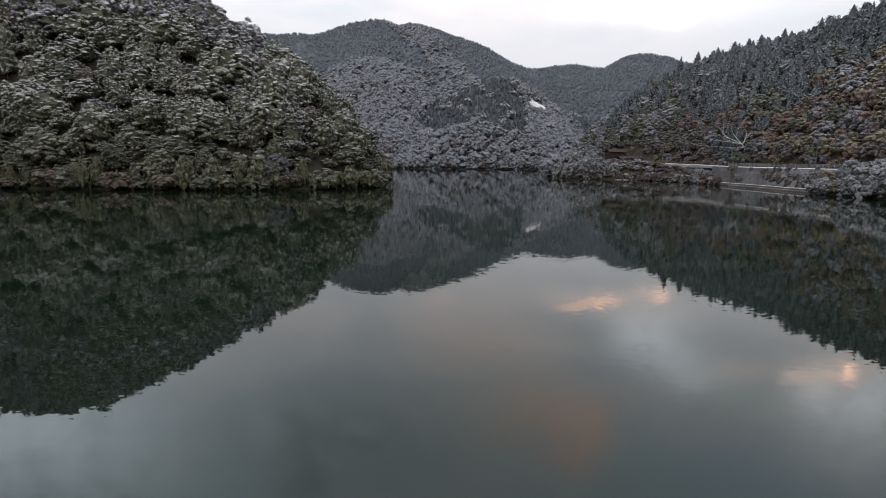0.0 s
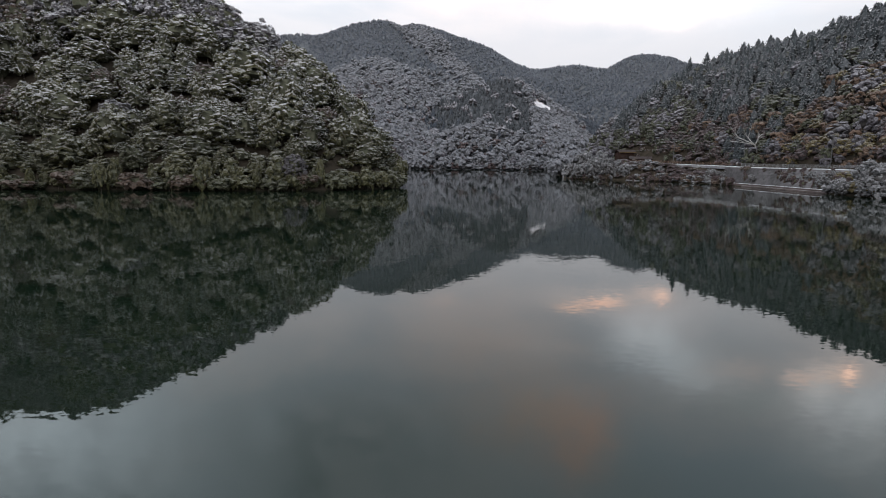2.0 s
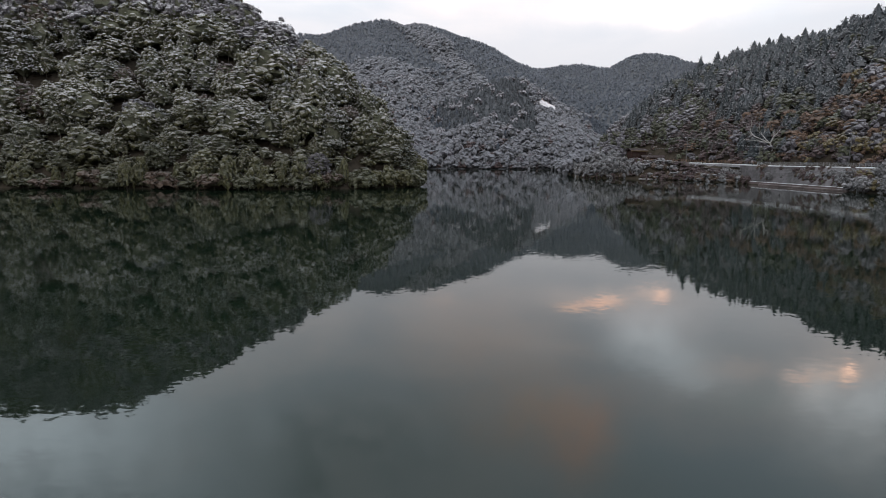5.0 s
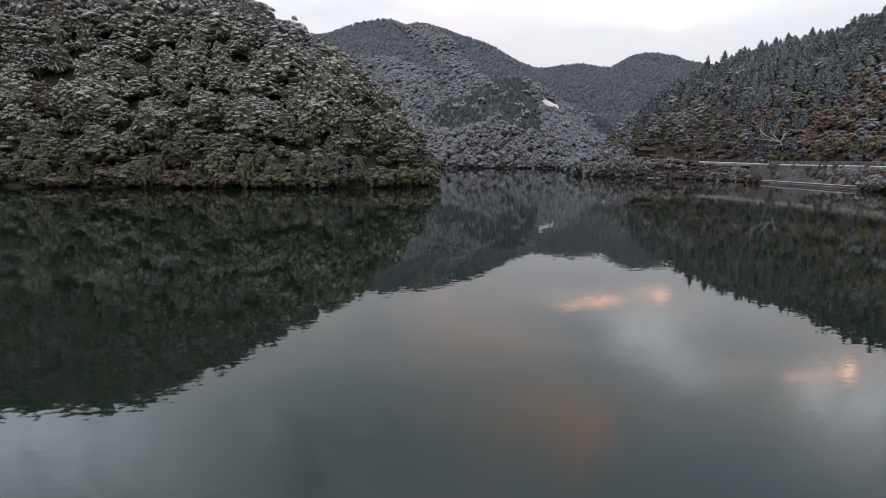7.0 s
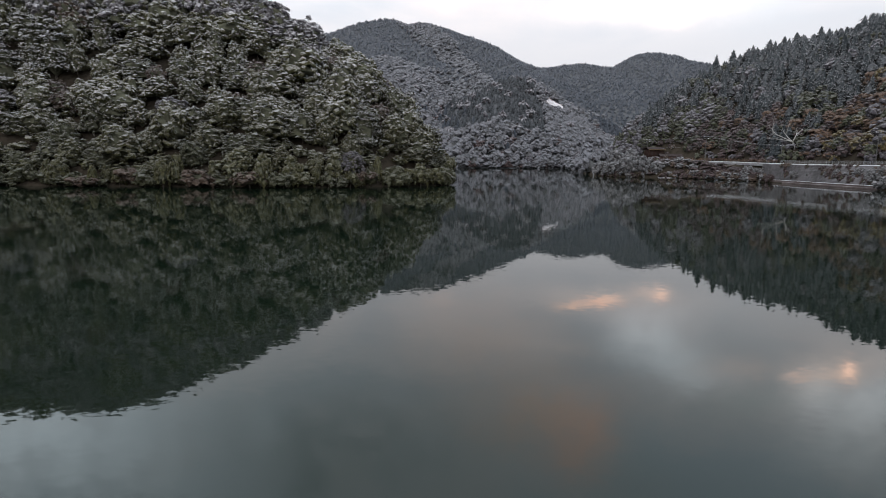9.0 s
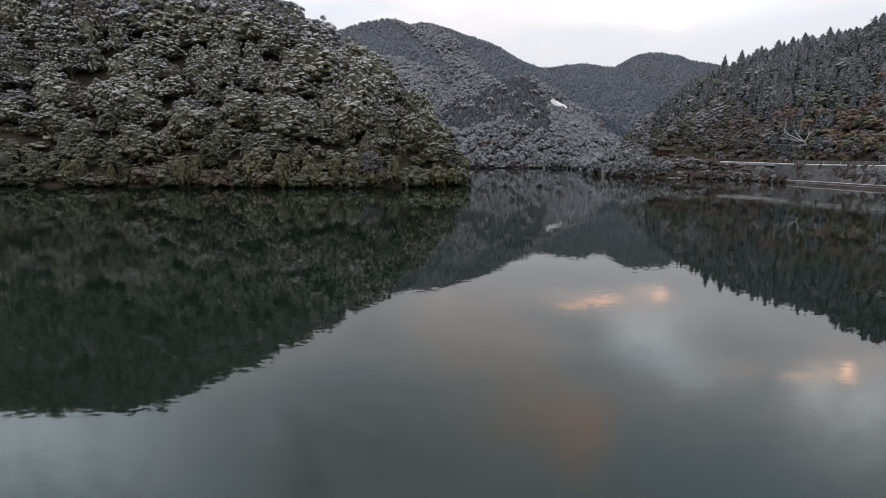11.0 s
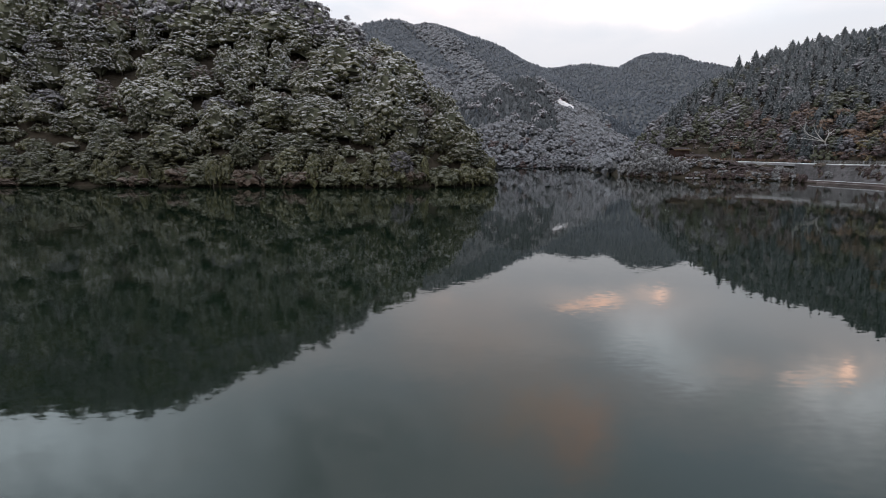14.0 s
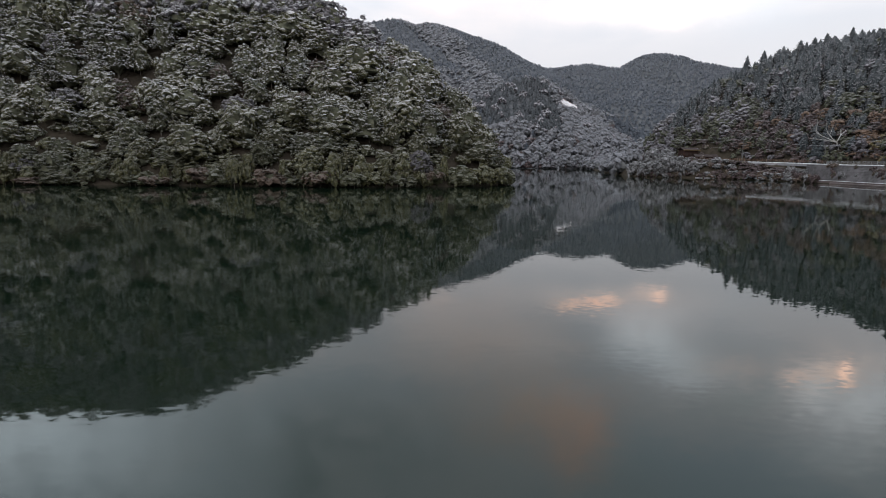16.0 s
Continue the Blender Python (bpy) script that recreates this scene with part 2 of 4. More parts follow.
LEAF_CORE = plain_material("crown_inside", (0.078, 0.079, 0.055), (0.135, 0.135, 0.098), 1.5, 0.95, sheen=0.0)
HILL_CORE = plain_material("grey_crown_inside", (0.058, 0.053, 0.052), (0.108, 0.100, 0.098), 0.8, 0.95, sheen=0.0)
# far crown cores are paled to match the haze in the far leaves
FAR_CORE = plain_material("hazy_crown_inside", (0.090, 0.091, 0.093), (0.138, 0.139, 0.141), 0.5, 0.95, sheen=0.0)
LEAVES += [LEAF_CORE, LEAF_SNOWY, KNOLL_CEDAR, HILL_GREY, HILL_BROWN, HILL_OLIVE, HILL_CORE, FAR_CORE]
BARK = plain_material("bark", (0.05, 0.04, 0.032), (0.13, 0.11, 0.09), 6.0, 0.9, 0.4, 0.02)
PALE_BARK = plain_material("pale_bark", (0.22, 0.205, 0.19), (0.38, 0.365, 0.345), 3.0, 0.85, 0.8, 0.02, (0.0, 0.6))
SOIL = plain_material("forest_floor", (0.028, 0.023, 0.017), (0.056, 0.046, 0.036), 0.6, 0.95, 0.12, 0.15, (0.8, 0.99), sheen=0.05)
CONCRETE = plain_material("weathered_concrete", (0.16, 0.155, 0.16), (0.34, 0.33, 0.34), 1.3, 0.85, 0.9, 0.02)
PITCHING = plain_material("stone_pitching", (0.034, 0.030, 0.030), (0.12, 0.110, 0.114), 0.8, 0.85, 0.2, 0.06, (0.45, 0.9), grain=0.5)
LEDGE_FACE = plain_material("stained_ledge", (0.050, 0.036, 0.034), (0.12, 0.09, 0.085), 1.0, 0.8, 0.32, 0.03, (0.6, 0.9), grain=0.25)
UNDERGROWTH = plain_material("frosted_undergrowth", (0.064, 0.067, 0.072), (0.100, 0.103, 0.109), 0.15, 0.95, 0.06, 0.3, (0.3, 0.9), sheen=0.05, grain=0.2)
SNOW = plain_material("settled_snow", (0.66, 0.67, 0.70), (0.80, 0.81, 0.84), 2.0, 0.7, 0.0, 0.01)
ASPHALT = plain_material("asphalt", (0.04, 0.04, 0.042), (0.07, 0.07, 0.072), 4.0, 0.85, 0.8, 0.005)
STEEL = plain_material("galvanised_steel", (0.22, 0.22, 0.23), (0.36, 0.36, 0.37), 5.0, 0.5, 0.3, metal=0.6)
RUSTY = plain_material("rusty_steel", (0.13, 0.075, 0.05), (0.25, 0.16, 0.12), 5.0, 0.75, 0.3)
POLE_GREY = plain_material("pole_concrete", (0.08, 0.078, 0.076), (0.14, 0.137, 0.134), 3.0, 0.85)
CABLE = plain_material("frosted_cable", (0.22, 0.22, 0.235), (0.36, 0.36, 0.38), 3.0, 0.6, 0.6)
BOARDS = plain_material("brown_boards", (0.022, 0.013, 0.011), (0.045, 0.027, 0.022), 2.0, 0.9, sheen=0.05)
ROOF_OCHRE = plain_material("ochre_roof_edge", (0.09, 0.062, 0.034), (0.16, 0.112, 0.062), 2.0, 0.9, 0.0, sheen=0.05)
ROOF_SHEET = plain_material("brown_roof_sheet", (0.026, 0.018, 0.016), (0.050, 0.037, 0.034), 2.0, 0.9, 0.04, sheen=0.05)
DARK_STONE = plain_material("dark_terrace_stone", (0.022, 0.018, 0.016), (0.052, 0.043, 0.039), 1.5, 0.85, 0.15, 0.03)
WHITE_PAINT = plain_material("white_board_paint", (0.6, 0.6, 0.62), (0.8, 0.8, 0.8), 3.0, 0.5)
RED_EARTH = plain_material("bare_red_earth", (0.20, 0.13, 0.11), (0.42, 0.33, 0.30), 0.4, 0.95, 0.6, 0.2, (0.1, 0.7))
SCAR_SNOW = plain_material("snowed_rock_face", (0.34, 0.30, 0.30), (0.66, 0.63, 0.63), 0.25, 0.85, 0.7, 0.2, (-0.1, 0.5), grain=0.4)


def water_material():
    m, t, s = material("lake_water")
    geo = place_of(t)
    s.inputs["Base Color"].default_value = (0.0048, 0.0098, 0.0058, 1)
    s.inputs["IOR"].default_value = 1.333
    wide = node(t, "ShaderNodeTexNoise", Vector=geo.outputs["Position"], Scale=0.02, Detail=2.0)
    rough = math_node(t, "ADD", 0.018, math_node(t, "MULTIPLY", step_between(t, wide.outputs[0], 0.45, 0.75), 0.03))
    t.links.new(rough, s.inputs["Roughness"])
    stretch = t.nodes.new("ShaderNodeMapping")
    t.links.new(geo.outputs["Position"], stretch.inputs[0])
    stretch.inputs["Scale"].default_value = (0.5, 1.0, 1.0)
    swell = node(t, "ShaderNodeTexNoise", Vector=stretch.outputs[0], Scale=0.55, Detail=1.0, Roughness=0.5)
    ripple = node(t, "ShaderNodeTexNoise", Vector=stretch.outputs[0], Scale=4.6, Detail=2.0, Roughness=0.55)
    calm = node(t, "ShaderNodeTexNoise", Vector=geo.outputs["Position"], Scale=0.035, Detail=2.0)
    lean = node(t, "ShaderNodeVectorMath", p_operation="SCALE")
    mixed = t.nodes.new("ShaderNodeMix")
    mixed.data_type = "VECTOR"
    mixed.inputs[0].default_value = 0.85
    t.links.new(swell.outputs["Color"], mixed.inputs[4])
    t.links.new(ripple.outputs["Color"], mixed.inputs[5])
    middle = node(t, "ShaderNodeVectorMath", p_operation="SUBTRACT")
    t.links.new(mixed.outputs[1], middle.inputs[0])
    middle.inputs[1].default_value = (0.5, 0.5, 0.5)
    t.links.new(middle.outputs[0], lean.inputs[0])
    t.links.new(math_node(t, "ADD", 0.017, math_node(t, "MULTIPLY", step_between(t, calm.outputs[0], 0.42, 0.7), 0.022)), lean.inputs["Scale"])
    level = node(t, "ShaderNodeVectorMath", p_operation="MULTIPLY")
    t.links.new(lean.outputs[0], level.inputs[0])
    level.inputs[1].default_value = (1, 1, 0)
    tilted = node(t, "ShaderNodeVectorMath", p_operation="ADD")
    t.links.new(level.outputs[0], tilted.inputs[0])
    tilted.inputs[1].default_value = (0, 0, 1)
    true = node(t, "ShaderNodeVectorMath", p_operation="NORMALIZE")
    t.links.new(tilted.outputs[0], true.inputs[0])
    t.links.new(true.outputs[0], s.inputs["Normal"])
    return m


WATER = water_material()


# ---- mesh helpers ----
def mesh_of(name, verts, faces, materials, index=None, smooth=False):
    """A mesh from arrays of places and of faces with as many corners each; index: the material of each face."""
    verts, faces = np.asarray(verts, np.float32), np.asarray(faces, np.int32)
    me = bpy.data.meshes.new(name)
    me.vertices.add(len(verts))
    me.vertices.foreach_set("co", verts.ravel())
    me.loops.add(faces.size)
    me.loops.foreach_set("vertex_index", faces.ravel())
    me.polygons.add(len(faces))
    me.polygons.foreach_set("loop_start", np.arange(0, faces.size, faces.shape[1], dtype=np.int32))
    for m in materials:
        me.materials.append(m)
    if index is not None:
        me.polygons.foreach_set("material_index", np.asarray(index, np.int32))
    me.polygons.foreach_set("use_smooth", np.full(len(faces), smooth))
    me.update(calc_edges=True)
    return me


def part(name, bm, mat, parent=None, label=""):
    me = bpy.data.meshes.new(name)
    bm.to_mesh(me)
    bm.free()
    me.materials.append(mat)
    ob = new(name, me)
    if parent is not None:
        ob.parent = parent
    if label:
        ob["label"] = label
    return ob


def block(bm, size, m=Matrix(), bevel=0.0):
    """A box on its base's centre, with its edges taken off."""
    made = bmesh.ops.create_cube(bm, size=1, matrix=m @ Matrix.Translation((0, 0, size[2] / 2)) @ Matrix.Diagonal((*size, 1)))
    if bevel:
        edges = list({e for v in made["verts"] for e in v.link_edges})
        bmesh.ops.bevel(bm, geom=edges, offset=bevel, segments=1, affect="EDGES")
    return bm


def tube(bm, a, b, r0, r1, sides=8):
    a, b = Vector(a), Vector(b)
    turn = (b - a).to_track_quat("Z", "Y").to_matrix().to_4x4()
    bmesh.ops.create_cone(bm, cap_ends=True, segments=sides, radius1=r0, radius2=r1, depth=(b - a).length,
                          matrix=Matrix.Translation((a + b) / 2) @ turn)
    return bm


# ---- the lie of the land ----
def inside_distance(x, y, ring):
    """How far each place lies inside a closed outline of the plan (outside: minus)."""
    best, odd = np.full(x.shape, 1e9), np.zeros(x.shape, bool)
    for (x0, y0), (x1, y1) in zip(ring, ring[1:] + ring[:1]):
        dx, dy = x1 - x0, y1 - y0
        s = np.clip(((x - x0) * dx + (y - y0) * dy) / (dx * dx + dy * dy), 0, 1)
        best = np.minimum(best, np.hypot(x - x0 - s * dx, y - y0 - s * dy))
        if dy:
            odd ^= ((y0 > y) != (y1 > y)) & (x < dx * (y - y0) / dy + x0)
    return np.where(odd, best, -best)


LEFT_LAND = [(-1500, 200), (-420, 20), (-250, 118), (-122, 128.5), (-64, 132), (-48, 134), (-32, 142), (-21, 151), (-17, 160), (-24, 188),
             (-45, 230), (-100, 290), (-250, 330), (-1500, 420)]
RIGHT_LAND = [(108, -900), (102, 60), (101, 120), (99.5, 154), (97.2, 200), (96, 208), (92.5, 217), (88, 229), (81.5, 238), (74, 243), (61, 247), (52, 256), (57, 300), (76, 400), (84, 480),
              (150, 700), (2500, 700), (2500, -900)]
RIGHT_TOE = [(66, 300), (71, 279), (86, 264), (98, 245), (104, 219), (108, 195), (114, 165), (118, 120), (124, -900), (2500, -900), (2500, 420), (150, 420), (90, 350)]
RIDGES = [((-700, 900, 224), (-300, 1060, 221), 0.42), ((-300, 1060, 221), (-205, 1095, 236), 0.50), ((-205, 1095, 236), (-158, 1113, 256), 0.50), ((-158, 1113, 256), (-128, 1112, 258), 0.50), ((-128, 1112, 258), (-92, 1112, 243), 0.50),
          ((-92, 1112, 243), (-60, 1110, 253), 0.50), ((-60, 1110, 253), (-24, 1112, 248), 0.52), ((-24, 1112, 248), (16, 1120, 222), 0.52),
          ((16, 1120, 222), (56, 1125, 203), 0.52), ((56, 1125, 203), (108, 1135, 179), 0.52), ((108, 1135, 179), (270, 1165, 193), 0.45),
          ((270, 1165, 193), (345, 1185, 190), 0.45), ((345, 1185, 190), (402, 1200, 224), 0.55), ((402, 1200, 224), (425, 1205, 224), 0.55),
          ((425, 1205, 224), (462, 1210, 206), 0.5), ((462, 1210, 206), (800, 1300, 205), 0.42), ((402, 1200, 222), (330, 1000, 130), 0.6),
          ((-92, 1112, 238), (-20, 950, 178), 0.78), ((-20, 950, 178), (37, 800, 92), 0.78), ((37, 800, 92), (0, 640, 40), 0.6),
          ((-150, 1113, 245), (-100, 800, 145), 0.78), ((-100, 800, 145), (-72, 680, 100), 0.78), ((-72, 680, 100), (-62, 520, 28), 0.55),
          ((330, 1150, 185), (240, 860, 95), 0.5), ((200, 1150, 170), (150, 900, 90), 0.55),
          ((62, 655, 92), (26, 520, 44), 0.72), ((62, 655, 92), (118, 612, 56), 0.66), ((118, 612, 56), (92, 500, 20), 0.6), ((62, 655, 92), (90, 850, 85), 0.7)]


def waves(x, y, step):
    return (np.sin(x / step + 1.3) * np.cos(y / step * 1.17 + 0.4) + 0.5 * np.sin(x / step * 2.1 - y / step * 1.7 + 2.0)) / 1.5


def left_ground(d, x, y):
    d2 = d + 1.6 * waves(x, y, 7.0)
    rise = 0.6 + 80 * (1 - np.exp(-np.maximum(d2, 0) / 66)) * (1 + 0.45 * np.clip((-60 - x) / 80, 0, 1))
    return np.where(d > 0, np.minimum(rise, 0.1 + 1.2 * np.maximum(d, 0)), np.maximum(d * 1.2, -5))


def right_ground(d, x, y):
    toe = inside_distance(x, y, RIGHT_TOE) + 1.5 * waves(x, y, 9.0)
    shelf = np.where(y < 262, road_height(y) - 0.05, np.maximum(road_height(262) - 0.05 - (y - 262) * 0.05, 3.0))
    bank = np.minimum(0.15 + np.interp(y, [138, 142, 198, 205, 214, 220], [0.95, 0.75, 0.75, 1.9, 1.5, 1.35]) * np.maximum(d, 0), shelf)
    hill = 76 * (1 - np.exp(-np.maximum(toe, 0) / 54))
    return np.where(d > 0, bank + hill, np.maximum(d * 1.2, -5))


def road_height(y):
    return 6.0 + (np.clip(y, 190, 262) - 190) * 0.0155


def far_ground(x, y):
    best = np.full(x.shape, -50.0)
    for (x0, y0, z0), (x1, y1, z1), slope in RIDGES:
        dx, dy = x1 - x0, y1 - y0
        s = np.clip(((x - x0) * dx + (y - y0) * dy) / (dx * dx + dy * dy), 0, 1)
        off = np.hypot(x - x0 - s * dx, y - y0 - s * dy)
        best = np.maximum(best, z0 + s * (z1 - z0) - slope * (np.sqrt(off * off + 30 * 30) - 30))
    best = best + 5 * waves(x, y, 38.0) + 2.0 * waves(y, x, 17.0)
    shore = 446 + 5 * np.sin(x / 23.0) + 0.35 * np.maximum(x - 30, 0)
    d = y - shore
    return np.where(d > 0, np.minimum(np.maximum(best, 4 + 0.02 * d), 0.3 + 0.75 * d), np.maximum(d * 0.5, -5))


def ground_at(x, y):
    x, y = np.asarray(x, float), np.asarray(y, float)
    left = left_ground(inside_distance(x, y, LEFT_LAND), x, y)
    right = right_ground(inside_distance(x, y, RIGHT_LAND), x, y)
    behind = np.where(y < -220, np.minimum(0.3 * (-220 - y), 90) + 6 * waves(x, y, 60), -5)
    return np.maximum(np.maximum(left, right), np.maximum(far_ground(x, y), behind))


def axis(stops):
    out = [stops[0][0]]
    for (a0, step), (b0, _) in zip(stops, stops[1:]):
        n = max(1, round((b0 - a0) / step))
        out += [a0 + (b0 - a0) * (i + 1) / n for i in range(n)]
    return np.array(out)


def grid_faces(nx, ny):
    i = np.arange(nx * ny).reshape(ny, nx)
    return np.stack([i[:-1, :-1], i[:-1, 1:], i[1:, 1:], i[1:, :-1]], -1).reshape(-1, 4)


gx, gy = axis([(-2400, 120), (-600, 25), (-230, 2.6), (-10, 6), (50, 2.0), (120, 3), (270, 14), (800, 100), (2400, 1)]), axis(
    [(-900, 60), (0, 20), (100, 2.2), (270, 5), (340, 9), (720, 14), (1350, 90), (2600, 1)])
mx, my = np.meshgrid(gx, gy)
ground = new("ground", mesh_of("ground", np.stack([mx, my, ground_at(mx, my)], -1).reshape(-1, 3), grid_faces(len(gx), len(gy)), [SOIL, UNDERGROWTH],
                                 (np.repeat(gy[:-1], len(gx) - 1) > 425).astype(int), smooth=True))
tagged(ground, "steep wooded hills of dark snow-flecked forest soil round a lake", "ground", kind="structure")

wx, wy = axis([(-900, 75), (900, 1)]), axis([(-900, 75), (520, 1)])
mx, my = np.meshgrid(wx, wy)
water = new("water", mesh_of("water", np.stack([mx, my, 0 * mx], -1).reshape(-1, 3), grid_faces(len(wx), len(wy)), [WATER], smooth=True))
tagged(water, "still dark green lake water mirroring hills and sky", "water", kind="structure")


# ---- trees ----
def unit(v):
    return v / np.maximum(np.linalg.norm(v, axis=-1, keepdims=True), 1e-6)


def leaf_cards(places, normals, size, rng, narrow=0.8, along=None):
    """Small leaf sprays, three corners each, bent a little down at the tip."""
    n = len(places)
    u = unit(np.cross(normals, rng.normal(size=(n, 3)))) if along is None else unit(along)
    v = unit(np.cross(normals, u))
    s = (size * rng.uniform(0.6, 1.4, n))[:, None]
    corners = np.stack([places + u * s, places - u * s * 0.5 + v * s * narrow, places - u * s * 0.5 - v * s * narrow], 1)
    return corners.reshape(-1, 3), np.arange(3 * n).reshape(n, 3)


def core_ball(centre, radii, rng, rings=5, sides=7):
    """The dark inside of a crown: an uneven closed ball of four-cornered faces."""
    th, ph = np.linspace(0.12, math.pi - 0.12, rings), np.linspace(0, 2 * math.pi, sides, endpoint=False)
    t, p = np.meshgrid(th, ph, indexing="ij")
    v = np.stack([np.sin(t) * np.cos(p), np.sin(t) * np.sin(p), np.cos(t)], -1) * rng.uniform(0.85, 1.1, t.shape)[..., None]
    i = np.arange(rings * sides).reshape(rings, sides)
    j = np.roll(i, -1, 1)
    f = np.stack([i[:-1], i[1:], j[1:], j[:-1]], -1).reshape(-1, 4)
    return v.reshape(-1, 3) * radii + centre, f


def joined(pieces):
    """pieces of (verts, faces, material index) as one."""
    vs, fs, ms, at = [], [], [], 0
    for v, f, m in pieces:
        if f.shape[1] == 4:
            f = np.concatenate([f[:, [0, 1, 2]], f[:, [0, 2, 3]]])
        vs.append(v), fs.append(f + at), ms.append(np.full(len(f), m))
        at += len(v)
    return np.concatenate(vs), np.concatenate(fs), np.concatenate(ms)


def nearest_lobe(d, lobes):
    """The nearest lobe to each way from a crown's heart, lobes lying broader than high; and how near it is."""
    stretch = np.array([1, 1, 1.7])
    off = (d[:, None] - lobes[None]) * stretch
    near = np.argmin((off ** 2).sum(-1), 1)
    return lobes[near], np.sqrt((off[np.arange(len(d)), near] ** 2).sum(-1))


def pad_shells(places, axes, radii, rng, sides, rings, flat):
    """Low domes of foliage with uneven rims, one on each place, their tops along the axes."""
    th = np.radians(np.linspace(0, 112, rings + 1)[1:])
    ph = np.linspace(0, 2 * math.pi, sides, endpoint=False)
    t, q = np.meshgrid(th, ph, indexing="ij")
    dome = np.concatenate([[[0, 0, 1.0]], np.stack([np.sin(t) * np.cos(q), np.sin(t) * np.sin(q), np.cos(t)], -1).reshape(-1, 3)])
    n, k = len(places), len(dome)
    shape = dome[None] * rng.uniform(0.62, 1.25, (n, k, 1)) * np.array([1, 1, flat])
    u = unit(np.cross(axes, rng.normal(size=(n, 3)) * np.array([0.6, 0.6, 1.4])))
    v = np.cross(axes, u)
    wide = rng.uniform(0.85, 1.6, (n, 1))
    verts = places[:, None] + radii[:, None, None] * (shape[..., :1] * (u * wide)[:, None] + shape[..., 1:2] * v[:, None] + shape[..., 2:] * axes[:, None])
    i, j = np.arange(sides), (np.arange(sides) + 1) % sides
    faces = [np.stack([0 * i, 1 + i, 1 + j], -1)]
    for r in range(rings - 1):
        a, b = 1 + r * sides, 1 + (r + 1) * sides
        faces += [np.stack([a + i, b + i, b + j], -1), np.stack([a + i, b + j, a + j], -1)]
    faces = np.concatenate(faces)
    return verts.reshape(-1, 3), (faces[None] + (np.arange(n) * k)[:, None, None]).reshape(-1, 3)


def broadleaf_crown(rng, r, h, pads, leaf, big=16, core=9, shell=(9, 7), sides=4, rings=2, fringe=15, size=0.20, flat=0.66, spread_out=1.65, tier=0.0):
    """A billowing crown of domed foliage pads in lobes round a dark heart, r wide and h high on its base's centre; tier: how far the pads lie in storeys."""
    def ways(n, low=1.8):
        k = np.arange(n) + rng.uniform(0.2, 0.8, n)
        z, a = 1 - low * k / n, k * 2.39996 + rng.uniform(0, 6.28)
        w = np.sqrt(np.maximum(1 - z * z, 0))
        return unit(np.stack([w * np.cos(a), w * np.sin(a), z], -1) + rng.normal(0, 0.6 / math.sqrt(n), (n, 3)))

    coarse = ways(big)
    grow = dict(zip(map(tuple, coarse), rng.uniform(-0.13, 0.12, big)))
    lean = rng.normal(0, 0.09, 2)
    centre, reach = np.array([0, 0, h * 0.47]), np.array([r, r, h * 0.53])

    def surface(d):
        c, near = nearest_lobe(d, coarse)
        rad = 0.57 + 0.43 * np.exp(-(near / (1.5 / math.sqrt(big))) ** 2 * 0.55) + np.array([grow[tuple(q)] for q in c])
        p = centre + d * reach * rad[:, None]
        p[:, :2] += lean * r * d[:, 2:3]
        return p, unit(d / reach * r + 1.1 * (d - c))

    sides_in, rings_in = shell
    th, ph = np.radians(np.linspace(7, 150, rings_in)), np.linspace(0, 2 * math.pi, sides_in, endpoint=False)
    t, q = np.meshgrid(th, ph, indexing="ij")
    d = np.stack([np.sin(t) * np.cos(q), np.sin(t) * np.sin(q), np.cos(t)], -1).reshape(-1, 3)
    sv, _ = surface(d)
    sv = centre + (sv - centre) * 0.78
    i = np.arange(rings_in * sides_in).reshape(rings_in, sides_in)
    k = np.roll(i, -1, 1)
    sf = np.stack([i[:-1], i[1:], k[1:], k[:-1]], -1).reshape(-1, 4)
    p, n = surface(ways(pads, 1.62))
    p = centre + (p - centre) * rng.uniform(0.90, 1.03, (pads, 1))
    if tier:
        storey = 1.25 + 0.25 * np.sin(p[:, 0] * 0.7 + p[:, 1] * 0.5)
        p[:, 2] += tier * (np.round(p[:, 2] / storey) * storey - p[:, 2])
    axes = unit(n * (0.85 - 0.4 * tier) + np.array([0, 0, 0.75 + 0.5 * tier]) + rng.normal(0, 0.2, n.shape))
    radii = r * spread_out / math.sqrt(pads) * rng.uniform(0.5, 1.45, pads)
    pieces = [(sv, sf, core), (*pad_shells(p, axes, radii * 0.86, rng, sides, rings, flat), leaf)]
    if fringe:
        which = np.repeat(np.arange(pads), fringe)
        g = unit(rng.normal(size=(len(which), 3)) + 0.6 * axes[which])
        on = g - axes[which] * (g * axes[which]).sum(-1, keepdims=True) * (1 - flat)
        lie = p[which] + on * radii[which][:, None] * rng.uniform(0.86, 1.16, (len(which), 1))
        facing = unit(g + 0.2 * axes[which] + rng.normal(0, 0.30, g.shape))
        pieces.append((*leaf_cards(lie, facing, size, rng), leaf))
    return joined(pieces)


